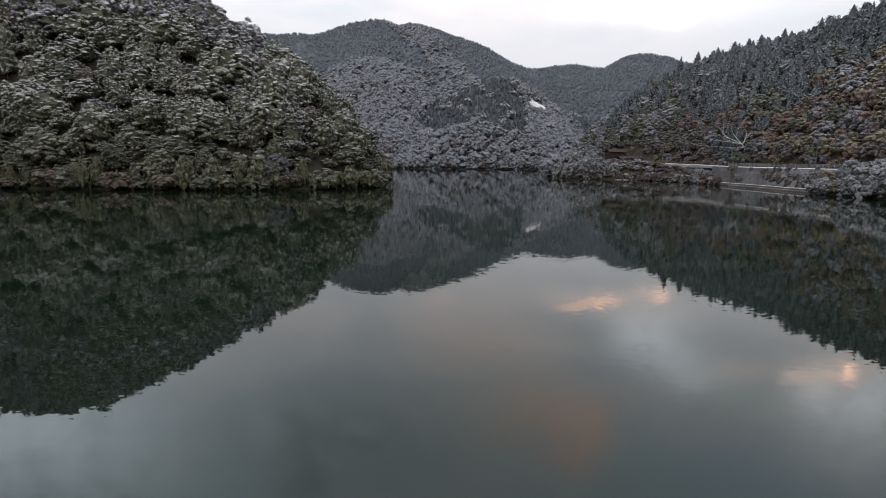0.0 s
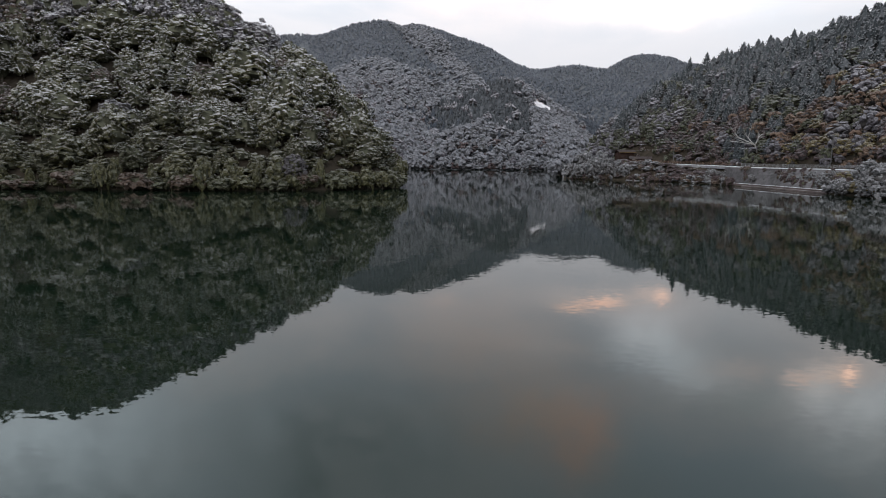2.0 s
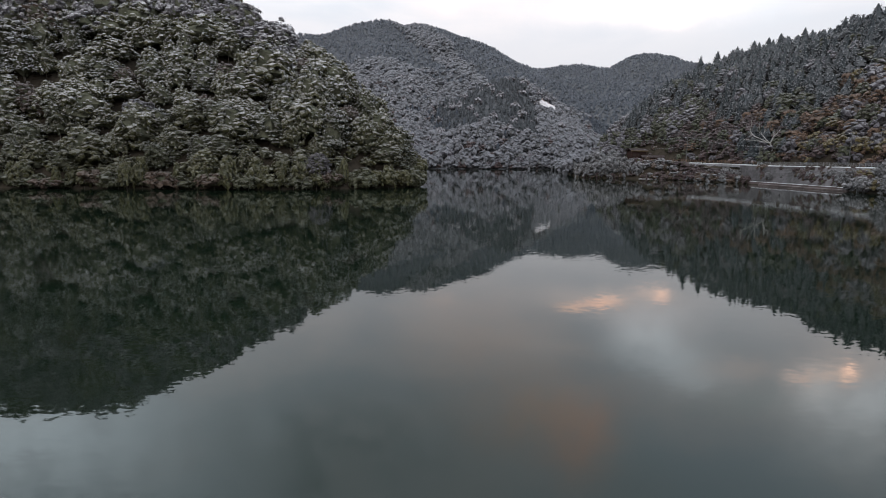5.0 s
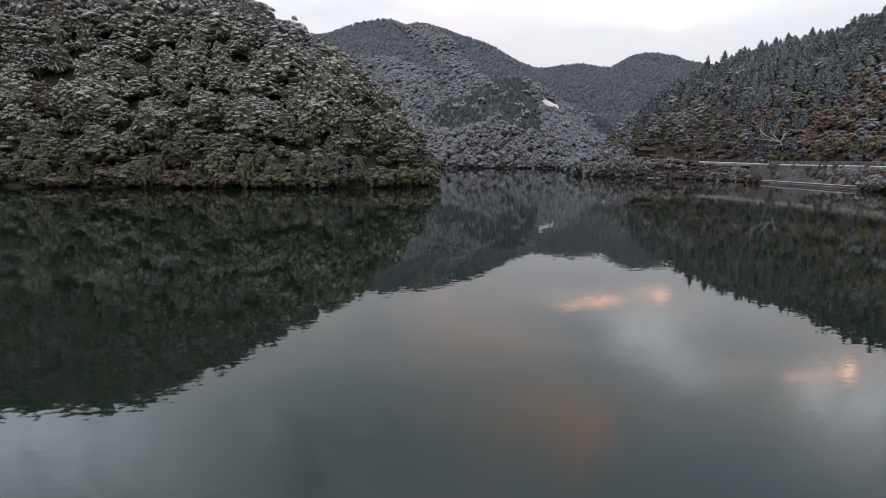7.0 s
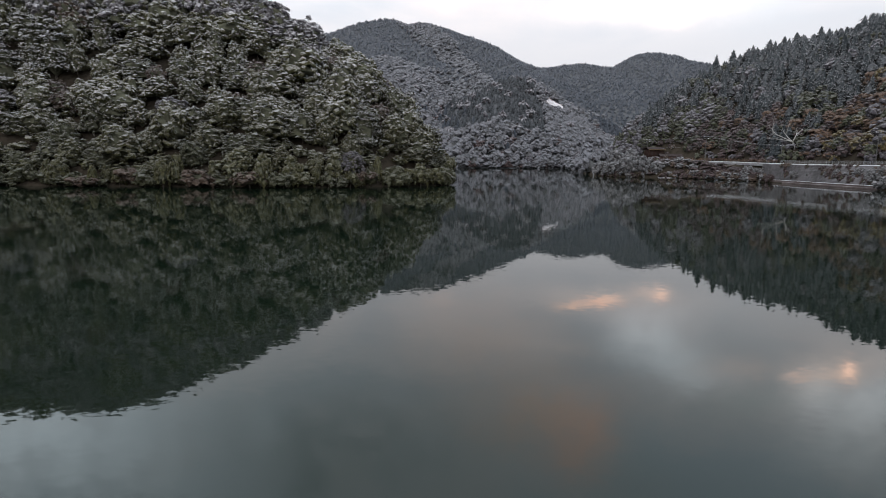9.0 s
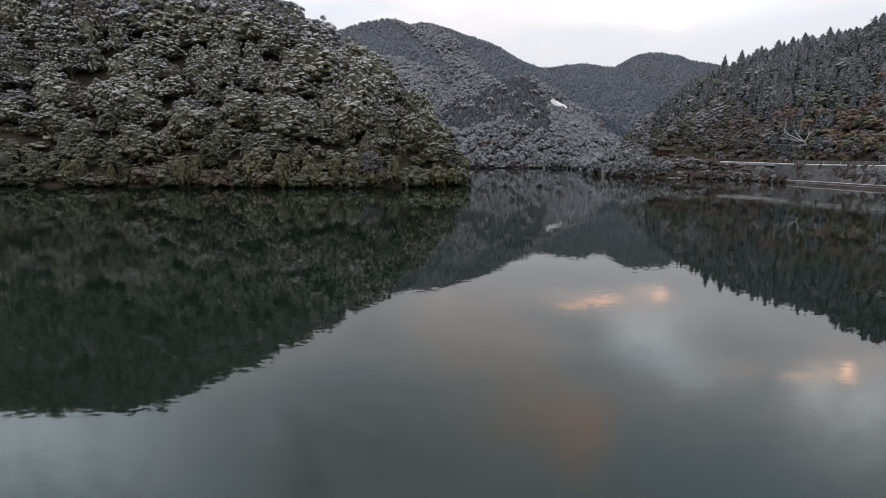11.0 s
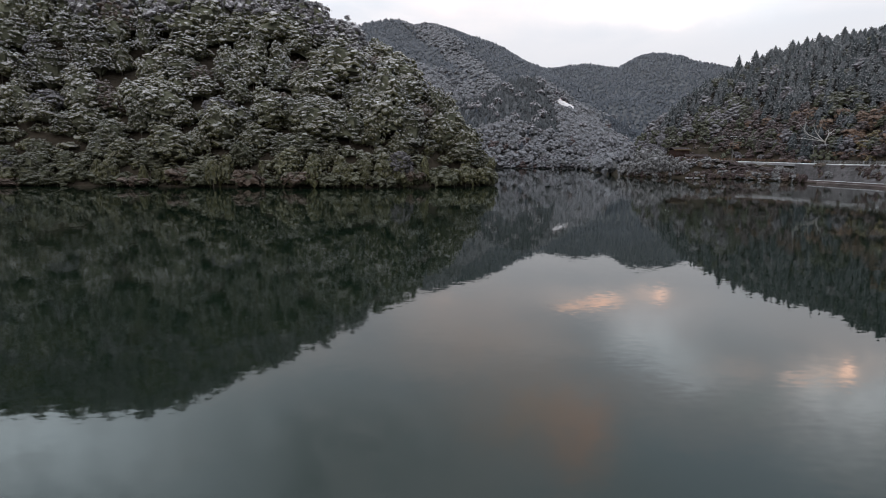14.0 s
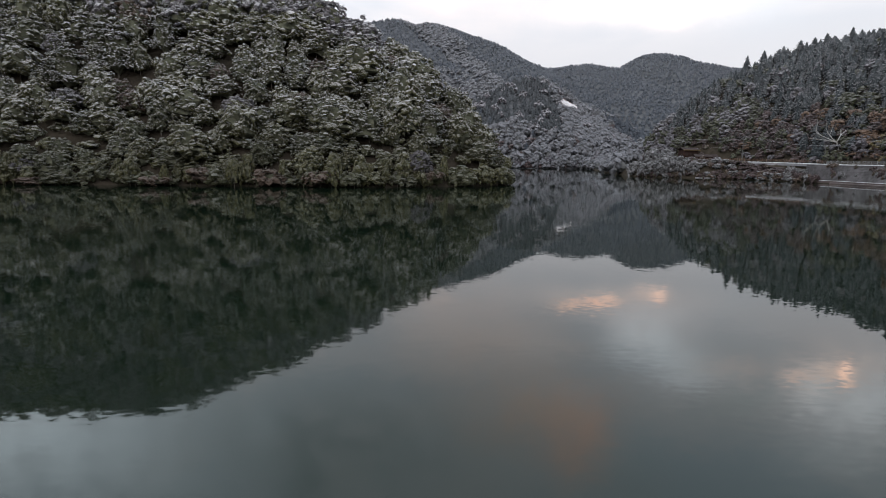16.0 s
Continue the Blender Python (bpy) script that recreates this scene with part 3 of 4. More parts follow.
def tiered_crown(rng, r, h, tiers, cards, size, leaf):
    """A pine's crown of flat plates of needles."""
    pieces = []
    for i in range(tiers):
        f = i / max(tiers - 1, 1)
        z, reach = h * (0.22 + 0.76 * f), r * (1.0 - 0.62 * f)
        for j in range(4 if f < 0.8 else 1):
            a = rng.uniform(0, 6.28)
            mid = np.array([math.cos(a), math.sin(a), 0]) * reach * 0.55 * (f < 0.8) + np.array([0, 0, z + rng.normal(0, 0.12)])
            q = rng.normal(size=(cards, 3))
            q = unit(q) * np.array([1, 1, 0.22]) * rng.uniform(0.3, 1, (cards, 1)) ** 0.5
            n = unit(np.array([0, 0, 1.0]) + rng.normal(0, 0.35, q.shape) + q * 0.4)
            v, fc = leaf_cards(mid + q * reach * 0.62, n, size, rng, 0.5)
            pieces.append((v, fc, leaf))
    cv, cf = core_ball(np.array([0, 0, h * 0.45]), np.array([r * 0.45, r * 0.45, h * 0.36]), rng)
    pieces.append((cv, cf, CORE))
    return joined(pieces)


def cedar_crown(rng, r, h, cards, size, leaf, s=10, tiers=5):
    """A conifer with a full rounded point, of drooping fronds."""
    def reach_at(z):
        return r * np.maximum(1 - z, 0) ** 0.62 * (0.80 + 0.20 * np.minimum(z * 4, 1))

    z = 1 - np.sqrt(rng.uniform(0.002, 1, cards)) * 0.97
    a = rng.uniform(0, 6.28, cards)
    side = 1 + 0.16 * np.sin(a * 3 + z * 9 + rng.uniform(0, 6)) + 0.12 * np.cos(z * 34 + a)
    reach = reach_at(z) * rng.uniform(0.68, 1.08, cards) * side
    rad = np.stack([np.cos(a), np.sin(a), 0 * a], -1)
    p = rad * reach[:, None] + np.stack([0 * a, 0 * a, z * h], -1)
    along = rad + np.array([0, 0, -0.55]) + rng.normal(0, 0.25, rad.shape)
    n = unit(rad * 0.7 + np.array([0, 0, 0.75]) + rng.normal(0, 0.32, rad.shape))
    v, f = leaf_cards(p, n, size, rng, 0.6, along)
    skirts = []
    for t in range(tiers):
        ph = np.linspace(0, 6.283, s, endpoint=False) + t + rng.uniform(-0.2, 0.2, s)
        z0, z1 = t / (tiers + 0.6), min((t + 1.9) / (tiers + 0.6), 0.99)
        r0, r1 = 0.74 * reach_at(z0), 0.25 * reach_at(z1) + 0.03
        star = np.where(np.arange(s) % 2, 0.74, 1.0) * rng.uniform(0.8, 1.2, s)
        low = np.stack([np.cos(ph) * r0 * star, np.sin(ph) * r0 * star, h * (0.03 + 0.95 * z0) + (1 - star) * h * 0.06], -1) + rng.normal(0, 0.06 * r, (s, 3))
        top = np.stack([np.cos(ph) * r1, np.sin(ph) * r1, 0 * ph + h * (0.03 + 0.95 * z1)], -1)
        i = np.arange(s)
        skirts.append((np.concatenate([low, top]), np.stack([i, (i + 1) % s, (i + 1) % s + s, i + s], -1), leaf))
    return joined([(v, f, leaf)] + skirts)


def trunk_mesh(name, h, r):
    bm = bmesh.new()
    tube(bm, (0, 0, -1.2), (0.1 * r, 0, h * 0.35), r, r * 0.75, 7)
    tube(bm, (0.1 * r, 0, h * 0.33), (0.3, 0.15, h * 0.75), r * 0.75, r * 0.3, 6)
    for i in range(3):
        a = i * 2.1 + h
        tube(bm, (0.1, 0, h * (0.3 + 0.06 * i)), (math.cos(a) * h * 0.25, math.sin(a) * h * 0.25, h * (0.55 + 0.05 * i)), r * 0.4, r * 0.12, 5)
    me = bpy.data.meshes.new(name)
    bm.to_mesh(me)
    bm.free()
    me.materials.append(BARK)
    return me


def proto_tree(name, crown, h, r, label, group):
    """A tree with its trunk and crown, to be copied."""
    top = new(name)
    v, f, m = crown
    kinds = sorted(set(m.tolist()))
    c = new("crown", mesh_of(name + "_crown", v, f, [LEAVES[k] for k in kinds], np.searchsorted(kinds, m)))
    t = new("trunk", trunk_mesh(name + "_trunk", h, r))
    c.parent = t.parent = top
    return tagged(top, label, "tree", group)


def settled(x, y, z, turn, s, sz):
    return pose(x, y, z, 0, 0, turn) @ Matrix.Diagonal((s, s, sz, 1))


def spread(rng, x0, x1, y0, y1, step, steep=0.87):
    """Places on a shaken grid of the plan."""
    xs, ys = np.meshgrid(np.arange(x0, x1, step), np.arange(y0, y1, step * steep))
    xs = xs + (np.arange(xs.shape[0])[:, None] % 2) * step * 0.5
    return (xs + rng.uniform(-0.36, 0.36, xs.shape) * step).ravel(), (ys + rng.uniform(-0.36, 0.36, ys.shape) * step * steep).ravel()


def woods(name, crowns, places, label):
    """Trees past counting, as one mesh: places of (x, y, z, turn, scale, height scale, kind)."""
    vs, fs, ms, at = [], [], [], 0
    for x, y, z, turn, s, sz, k in places:
        v, f, m = crowns[k]
        c, q = math.cos(turn), math.sin(turn)
        w = np.empty_like(v)
        w[:, 0], w[:, 1], w[:, 2] = x + s * (c * v[:, 0] - q * v[:, 1]), y + s * (q * v[:, 0] + c * v[:, 1]), z + sz * v[:, 2]
        vs.append(w), fs.append(f + at), ms.append(m)
        at += len(v)
    m = np.concatenate(ms)
    kinds = sorted(set(m.tolist()))
    ob = new(name, mesh_of(name, np.concatenate(vs), np.concatenate(fs), [LEAVES[k] for k in kinds], np.searchsorted(kinds, m)))
    return tagged(ob, label, "woods", kind="stuff")


rng = np.random.default_rng(7)
# hill by the lake: broad-leaved evergreens over its whole face
near_protos = []
for i, (leaf, r, h) in enumerate([(OLIVE, 6.2, 11.0), (DEEP, 5.7, 10.4), (OLIVE, 6.9, 12.0), (GREY, 5.6, 10.2), (DEEP, 6.4, 11.2), (BROWN, 5.2, 9.8)]):
    near_protos.append(proto_tree("broadleaf_tree", broadleaf_crown(rng, r, h, 215, leaf, 12 + 2 * (i % 3), tier=(0.2, 0.6, 0.0, 0.3, 0.7, 0.1)[i]), h, 0.22,
                                  ("olive-green evergreen tree with a lobed snow-dusted crown on the shore" if leaf == OLIVE else
                                   "dark green evergreen tree with a lobed snow-dusted crown on the shore" if leaf == DEEP else
                                   "grey frosted evergreen tree with a dense rounded crown on the shore" if leaf == GREY else
                                   "brownish evergreen tree with a lobed crown above the water"), "trees on the lakeside hill"))
pine_proto = proto_tree("pine_tree", tiered_crown(rng, 4.8, 10.0, 8, 120, 0.34, DEEP), 9.5, 0.24,
                        "dark pine with flat snow-covered tiers of needles on the hillside", "trees on the lakeside hill")
wood_crowns = [broadleaf_crown(rng, r, h, 148, leaf, 13, shell=(8, 6), sides=4, rings=2, fringe=7, size=0.28, tier=0.25) for leaf, r, h in
               [(OLIVE, 6.2, 11.0), (DEEP, 5.7, 10.4), (GREY, 5.7, 10.4), (OLIVE, 6.9, 11.8), (GREY, 6.4, 11.0), (BROWN, 5.2, 9.8)]]
wood_crowns.append(tiered_crown(rng, 4.8, 10.0, 8, 84, 0.40, DEEP))

x, y = spread(rng, -215, -12, 124, 226, 6.7, 0.68)
d = inside_distance(x, y, LEFT_LAND)
keep = (d > 1.0) & (d < 84) & (y - 128 < 88) & (x > -46 - 0.80 * y) & (ground_at(x, y + 6) > ground_at(x, y) - 5)
x, y, d = x[keep], y[keep], d[keep]
order = np.argsort(d + 0.12 * np.abs(x + 70))
z = ground_at(x, y)
used, rest = set(), []
for rank, i in enumerate(order):
    s, sz, turn = rng.uniform(0.72, 1.25), rng.uniform(0.8, 1.25), rng.uniform(0, 360)
    if rank < 190:
        proto = pine_proto if rng.random() < 0.05 else near_protos[rng.choice(6, p=[0.30, 0.2, 0.22, 0.07, 0.15, 0.06])]
        if d[i] < 5:
            s *= 0.75
            sz *= 0.72
        if x[i] > -62 and d[i] > 5:
            s, sz = s * 1.12, sz * 1.15
        m = settled(x[i], y[i], z[i] - (0.5 if d[i] > 3 else 0.1), turn, s, sz)
        if proto.name in used:
            copy_thing(proto, m)
        else:
            used.add(proto.name)
            proto.matrix_basis = m
    else:
        high = min(1, d[i] / 60)
        k = rng.choice(7, p=[0.28 - 0.16 * high, 0.2 - 0.10 * high, 0.13 + 0.18 * high, 0.18 - 0.08 * high, 0.09 + 0.18 * high, 0.05, 0.07 - 0.02 * high])
        rest.append((x[i], y[i], z[i] - 0.6, radians(turn), s, sz, k))
wood_crowns += [broadleaf_crown(rng, 1.9, 3.2, 18, leaf, 7, shell=(5, 4), sides=4, rings=2, fringe=8) for leaf in (DEEP, OLIVE)]
x, y = spread(rng, -180, -14, 124, 216, 3.8, 0.7)
d = inside_distance(x, y, LEFT_LAND)
keep = (d > 0.8) & (d < 14) & (x > -46 - 0.80 * y)
for px, py, pz in zip(x[keep], y[keep], ground_at(x, y)[keep]):
    rest.append((px, py, pz - 0.3, rng.uniform(0, 6.28), rng.uniform(0.9, 1.5), rng.uniform(0.6, 1.0), int(rng.choice([7, 8]))))
woods("hillside_woods", wood_crowns, rest, "dense snow-dusted evergreen woods covering the steep lakeside hill")

# the hill over the road
right_crowns = [cedar_crown(rng, 3.0, 8.6, 240, 0.40, CEDAR, 7, 4), cedar_crown(rng, 2.8, 7.6, 220, 0.40, CEDAR, 7, 4), broadleaf_crown(rng, 3.2, 7.0, 28, HOLIVE, 9, HCORE, (6, 5), 4, 2, 8, 0.31, 0.7, 1.6),
                broadleaf_crown(rng, 3.2, 6.8, 28, HGREY, 9, HCORE, (6, 5), 4, 2, 8, 0.31, 0.7, 1.6), broadleaf_crown(rng, 2.8, 5.6, 28, HBROWN, 9, HCORE, (6, 5), 4, 2, 8, 0.31, 0.7, 1.6),
                broadleaf_crown(rng, 2.7, 5.8, 28, YELLOW, 9, HCORE, (6, 5), 4, 2, 8, 0.31, 0.7, 1.6), broadleaf_crown(rng, 2.8, 5.2, 28, RUSSET, 9, HCORE, (6, 5), 4, 2, 8, 0.31, 0.7, 1.6),
                broadleaf_crown(rng, 3.0, 6.4, 28, HOLIVE, 9, HCORE, (6, 5), 4, 2, 8, 0.31, 0.7, 1.6)]
cedar_protos = [proto_tree("cedar_tree", cedar_crown(rng, 3.7, h, 560, 0.38, CEDAR, 9, 5), h * 0.8, 0.2,
                           "tall pointed dark cedar dusted with snow on the hilltop", "cedars on the hill over the road") for h in (9.2, 7.2, 10.2)]
x, y = spread(rng, 60, 300, 96, 380, 4.1, 0.8)
toe = inside_distance(x, y, RIGHT_TOE)
keep = (toe > 1.5) & (toe < 90) & (x < 0.93 * y + 22) & ~((x > 72) & (x < 92) & (y > 250) & (y < 273) & (toe < 7)) & (np.hypot(x - 110, y - 208) > 5)
x, y, toe = x[keep], y[keep], toe[keep]
z, rest, cedars = ground_at(x, y), [], 0
for i in range(len(x)):
    patch = math.sin(x[i] / 11 + 0.5) * math.cos(y[i] / 13) + rng.normal(0, 0.35)
    if toe[i] > 46 + 9 * patch:
        k = rng.choice([0, 1])
    elif y[i] < 196 + 6 * patch and toe[i] < 48:
        k = rng.choice([4, 5, 3, 7, 6], p=[0.30, 0.24, 0.14, 0.16, 0.16])
    elif toe[i] > 20 + 8 * patch:
        k = rng.choice([0, 1, 3, 2], p=[0.50, 0.36, 0.06, 0.08])
    elif 226 < y[i] < 262 and toe[i] < 24:
        k = rng.choice([6, 2, 3, 4], p=[0.55, 0.15, 0.08, 0.22])
    elif y[i] >= 258:
        k = rng.choice([3, 2], p=[0.6, 0.4])
    else:
        k = rng.choice([0, 1, 2, 7, 4], p=[0.32, 0.30, 0.18, 0.14, 0.06])
    s, sz, turn = rng.uniform(0.75, 1.3), rng.uniform(0.7, 1.0) * (1.22 if rng.random() < 0.07 else 1), rng.uniform(0, 360)
    if toe[i] > 44:
        sz *= 0.84 if y[i] > 250 else 1.28
    if k < 2 and 50 < toe[i] < 76 and cedars < 180:
        cedars += 1
        proto, m = cedar_protos[cedars % 3], settled(x[i], y[i], z[i] - 0.4, turn, s, sz)
        if cedars <= 3:
            proto.matrix_basis = m
        else:
            copy_thing(proto, m)
    else:
        rest.append((x[i], y[i], z[i] - 0.5, radians(turn), s, sz, k))
for px, py, tall in ((122, 300, 11.2), (131, 301, 9.4), (139, 302, 7.2), (142, 303, 8.2), (150, 302, 8.5), (158, 303, 7.8), (164, 303, 8.4), (170, 293, 8.8)):
    copy_thing(cedar_protos[2], settled(px, py, float(ground_at(px, py)) - 0.4, rng.uniform(0, 360), rng.uniform(0.75, 1.1), (tall + 0.4) / 10.2))
right_crowns += [broadleaf_crown(rng, 1.7, 3.0, 10, leaf, 6, HCORE, (5, 4), 4, 2, 10, 0.22, 0.75, 1.4) for leaf in (HOLIVE, HGREY, HBROWN, YELLOW, RUSSET, HOLIVE)]
x, y = spread(rng, 62, 135, 100, 290, 2.9)
toe = inside_distance(x, y, RIGHT_TOE)
keep = (toe > 0.2) & (toe < 15) & ~((x > 74) & (x < 92) & (y > 252) & (y < 271))
for px, py in zip(x[keep], y[keep]):
    k = rng.choice([10, 11, 12, 9], p=[0.3, 0.15, 0.3, 0.25]) if py < 200 else rng.choice([8, 13, 9, 12], p=[0.35, 0.2, 0.2, 0.25])
    rest.append((px, py, float(ground_at(px, py)) - 0.3, rng.uniform(0, 6.28), rng.uniform(0.8, 1.3), rng.uniform(0.7, 1.2), k))
woods("roadside_hill_woods", right_crowns, rest, "mixed cedar, bamboo and withered scrub on the snow-dusted hill over the road")

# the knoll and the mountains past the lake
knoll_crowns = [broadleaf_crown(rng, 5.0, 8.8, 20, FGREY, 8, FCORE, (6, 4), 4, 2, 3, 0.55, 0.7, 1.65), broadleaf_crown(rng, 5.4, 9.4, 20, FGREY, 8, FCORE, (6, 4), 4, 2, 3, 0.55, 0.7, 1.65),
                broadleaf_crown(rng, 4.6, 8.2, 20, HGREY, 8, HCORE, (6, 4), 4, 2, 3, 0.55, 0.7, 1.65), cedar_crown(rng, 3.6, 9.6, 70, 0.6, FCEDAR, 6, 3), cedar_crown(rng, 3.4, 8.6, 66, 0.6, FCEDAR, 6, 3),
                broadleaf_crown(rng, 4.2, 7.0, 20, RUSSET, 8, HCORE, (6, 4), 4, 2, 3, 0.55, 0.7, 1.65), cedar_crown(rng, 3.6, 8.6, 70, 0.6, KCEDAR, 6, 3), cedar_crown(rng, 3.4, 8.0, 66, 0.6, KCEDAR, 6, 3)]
x, y = spread(rng, -150, 210, 290, 690, 7.3)
z = ground_at(x, y)
keep = (z > -0.6) & ((y > 440) | (x > 40)) & (inside_distance(x, y, RIGHT_TOE) < 1) & ~((np.abs(x - 100) < 10.5) & (np.abs(y - 607) < 16)) & (x > -0.2 * y - 15) & ((x > -0.13 * y - 8) | (z > 0.07 * y)) & (x < 0.33 * y + 10)
rest = []
for px, py, pz in zip(x[keep], y[keep], z[keep]):
    patch = math.sin(px / 26 + 1.0) + math.cos(py / 31) + rng.normal(0, 0.4)
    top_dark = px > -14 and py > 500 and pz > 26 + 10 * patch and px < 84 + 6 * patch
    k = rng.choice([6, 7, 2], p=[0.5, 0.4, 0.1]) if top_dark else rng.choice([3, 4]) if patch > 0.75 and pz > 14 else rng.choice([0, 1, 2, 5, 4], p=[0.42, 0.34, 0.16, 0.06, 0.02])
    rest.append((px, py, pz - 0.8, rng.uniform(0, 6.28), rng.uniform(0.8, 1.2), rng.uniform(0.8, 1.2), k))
for px in np.arange(-110, 90, 3.4):
    py = 446 + 5 * math.sin(px / 23.0) + 0.35 * max(px - 30, 0) + rng.uniform(0.2, 2.5)
    rest.append((px + rng.uniform(-1, 1), py, -0.3, rng.uniform(0, 6.28), rng.uniform(0.6, 1.0), rng.uniform(0.5, 0.9), rng.choice([0, 1, 2, 5])))
woods("knoll_woods", knoll_crowns, rest, "frosted grey, haze-tinted mixed woods on the knoll across the lake")

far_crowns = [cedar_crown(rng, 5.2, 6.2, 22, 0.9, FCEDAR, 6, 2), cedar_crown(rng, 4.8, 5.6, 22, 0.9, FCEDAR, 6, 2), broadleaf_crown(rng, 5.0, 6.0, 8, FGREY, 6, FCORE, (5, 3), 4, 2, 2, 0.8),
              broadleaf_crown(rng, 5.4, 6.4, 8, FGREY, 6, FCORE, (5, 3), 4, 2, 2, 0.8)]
x, y = spread(rng, -620, 760, 560, 1260, 8.0)
z = ground_at(x, y)
facing = (ground_at(x, y + 12) - z) > -4.5
keep = (z > 6) & facing & ~((x > -150) & (x < 210) & (y < 690) & (x < 0.33 * y + 10) & (x > -0.2 * y - 15)) & (np.abs(x - 0) < 0.5 * y + 30) & (x > -0.36 * y - 40) & ((x > -0.15 * y - 8) | (z > 0.09 * y))
rest = []
for px, py, pz in zip(x[keep], y[keep], z[keep]):
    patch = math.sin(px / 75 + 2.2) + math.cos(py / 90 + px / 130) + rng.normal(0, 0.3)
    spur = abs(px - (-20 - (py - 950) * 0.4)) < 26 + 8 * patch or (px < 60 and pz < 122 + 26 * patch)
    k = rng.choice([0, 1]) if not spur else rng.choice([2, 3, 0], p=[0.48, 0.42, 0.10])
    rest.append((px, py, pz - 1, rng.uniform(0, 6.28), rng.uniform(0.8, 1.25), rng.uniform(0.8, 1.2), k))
woods("mountain_woods", far_crowns, rest, "frosted, haze-tinted cedar plantations and grey woods on distant mountains")


# ---- the shore of the lakeside hill ----
def bush_protos(specs, group, name="shore_bush"):
    out = []
    for leaf, r, h, lobes, pads, label in specs:
        top = new(name)
        v, f, m = broadleaf_crown(rng, r, h, pads, leaf, lobes, HCORE if leaf == SNOWY else CORE, (6, 5), 4, 2, 11, 0.02 * r + 0.15, 0.75, 1.6)
        v[:, 2] -= h * 0.08
        kinds = sorted(set(m.tolist()))
        c = new("foliage", mesh_of("bush_foliage", v, f, [LEAVES[k] for k in kinds], np.searchsorted(kinds, m)))
        t = new("stem", trunk_mesh("bush_stem", h * 0.7, 0.1))
        c.parent = t.parent = top
        out.append(tagged(top, label, "bush", group))
    return out


def plant(protos, places):
    """Puts the things of a kind at places of (x, y, z, scale, height scale, which)."""
    first = set()
    for x, y, z, s, sz, k in places:
        m = settled(x, y, z, rng.uniform(0, 360), s, sz)
        if k in first:
            copy_thing(protos[k], m)
        else:
            first.add(k)
            protos[k].matrix_basis = m
    for k, ob in enumerate(protos):
        if k not in first:
            for o in (*ob.children_recursive, ob):
                bpy.data.objects.remove(o)


shore = [(-180, 124.5), (-122, 128.5), (-64, 132), (-48, 134), (-32, 142), (-21, 151), (-17, 160), (-19, 170)]
places = []
for (x0, y0), (x1, y1) in zip(shore, shore[1:]):
    n = max(1, round(math.hypot(x1 - x0, y1 - y0) / 1.9))
    for i in range(n):
        f = (i + rng.uniform(0, 1)) / n
        nx, ny = -(y1 - y0), x1 - x0
        l = math.hypot(nx, ny)
        off = rng.uniform(-1.5, 1.2)
        places.append((x0 + f * (x1 - x0) + nx / l * off, y0 + f * (y1 - y0) + ny / l * off, rng.uniform(-0.1, 0.2) + max(off, 0) * 0.9, rng.uniform(0.6, 1.6), rng.uniform(0.6, 1.5), int(rng.choice(4, p=[0.46, 0.44, 0.0, 0.10]))))
plant(bush_protos([(OLIVE, 2.3, 4.4, 9, 40, "olive evergreen bush leaning over the lake water"), (DEEP, 2.1, 3.8, 9, 36, "dark evergreen bush leaning over the lake water"),
                   (GREY, 2.2, 3.5, 9, 36, "snow-dusted bush leaning over the lake water"), (BROWN, 1.9, 3.0, 8, 34, "brownish withered bush at the lake edge")],
                  "bushes along the foot of the lakeside hill"), places)


# ---- the road and its bank ----
EDGE = [(60, 277), (70, 261.5), (77, 254), (86, 246), (92.5, 235), (97, 218), (99.4, 205), (100.9, 192.2), (105.8, 164.3), (108.5, 125), (110.5, 40)]


def along_edge(step):
    """Places along the road's lakeside edge with the way to its inner side."""
    out = []
    for (x0, y0), (x1, y1) in zip(EDGE, EDGE[1:]):
        l = math.hypot(x1 - x0, y1 - y0)
        n = max(1, round(l / step))
        for i in range(n):
            f = i / n
            out.append((x0 + f * (x1 - x0), y0 + f * (y1 - y0), -(y1 - y0) / l, (x1 - x0) / l))
    return out


def swept(name, profile, stops, mat, parent=None, label="", closed=True, base=road_height):
    """A mesh that carries a profile of (inwards, up) along stops of the road's edge."""
    bm = bmesh.new()
    rings = []
    for x, y, nx, ny in stops:
        z = float(base(y))
        rings.append([bm.verts.new((x + nx * u, y + ny * u, z + w)) for u, w in profile])
    k = len(profile)
    for r0, r1 in zip(rings, rings[1:]):
        for i in range(k if closed else k - 1):
            bm.faces.new((r0[i], r0[(i + 1) % k], r1[(i + 1) % k], r1[i]))
    if closed:
        bm.faces.new(rings[0]), bm.faces.new(list(reversed(rings[-1])))
    bmesh.ops.recalc_face_normals(bm, faces=bm.faces)
    return part(name, bm, mat, parent, label)


stops = along_edge(3.0)
road = swept("road", [(0.2, 0.06), (5.6, 0.06), (5.6, -0.6), (0.2, -0.6)], stops, ASPHALT)
tagged(road, "narrow lakeside asphalt road dusted with snow", "road", kind="structure")
wall = new("parapet_wall")
tagged(wall, "low concrete parapet with a cap of white snow beside the road", "wall", kind="structure")
view = [s for s in stops if 118 < s[1] < 262]
swept("wall_body", [(-0.22, -0.5), (-0.22, 0.40), (-0.17, 0.45), (0.13, 0.45), (0.18, 0.40), (0.18, -0.5)], view, CONCRETE, wall)
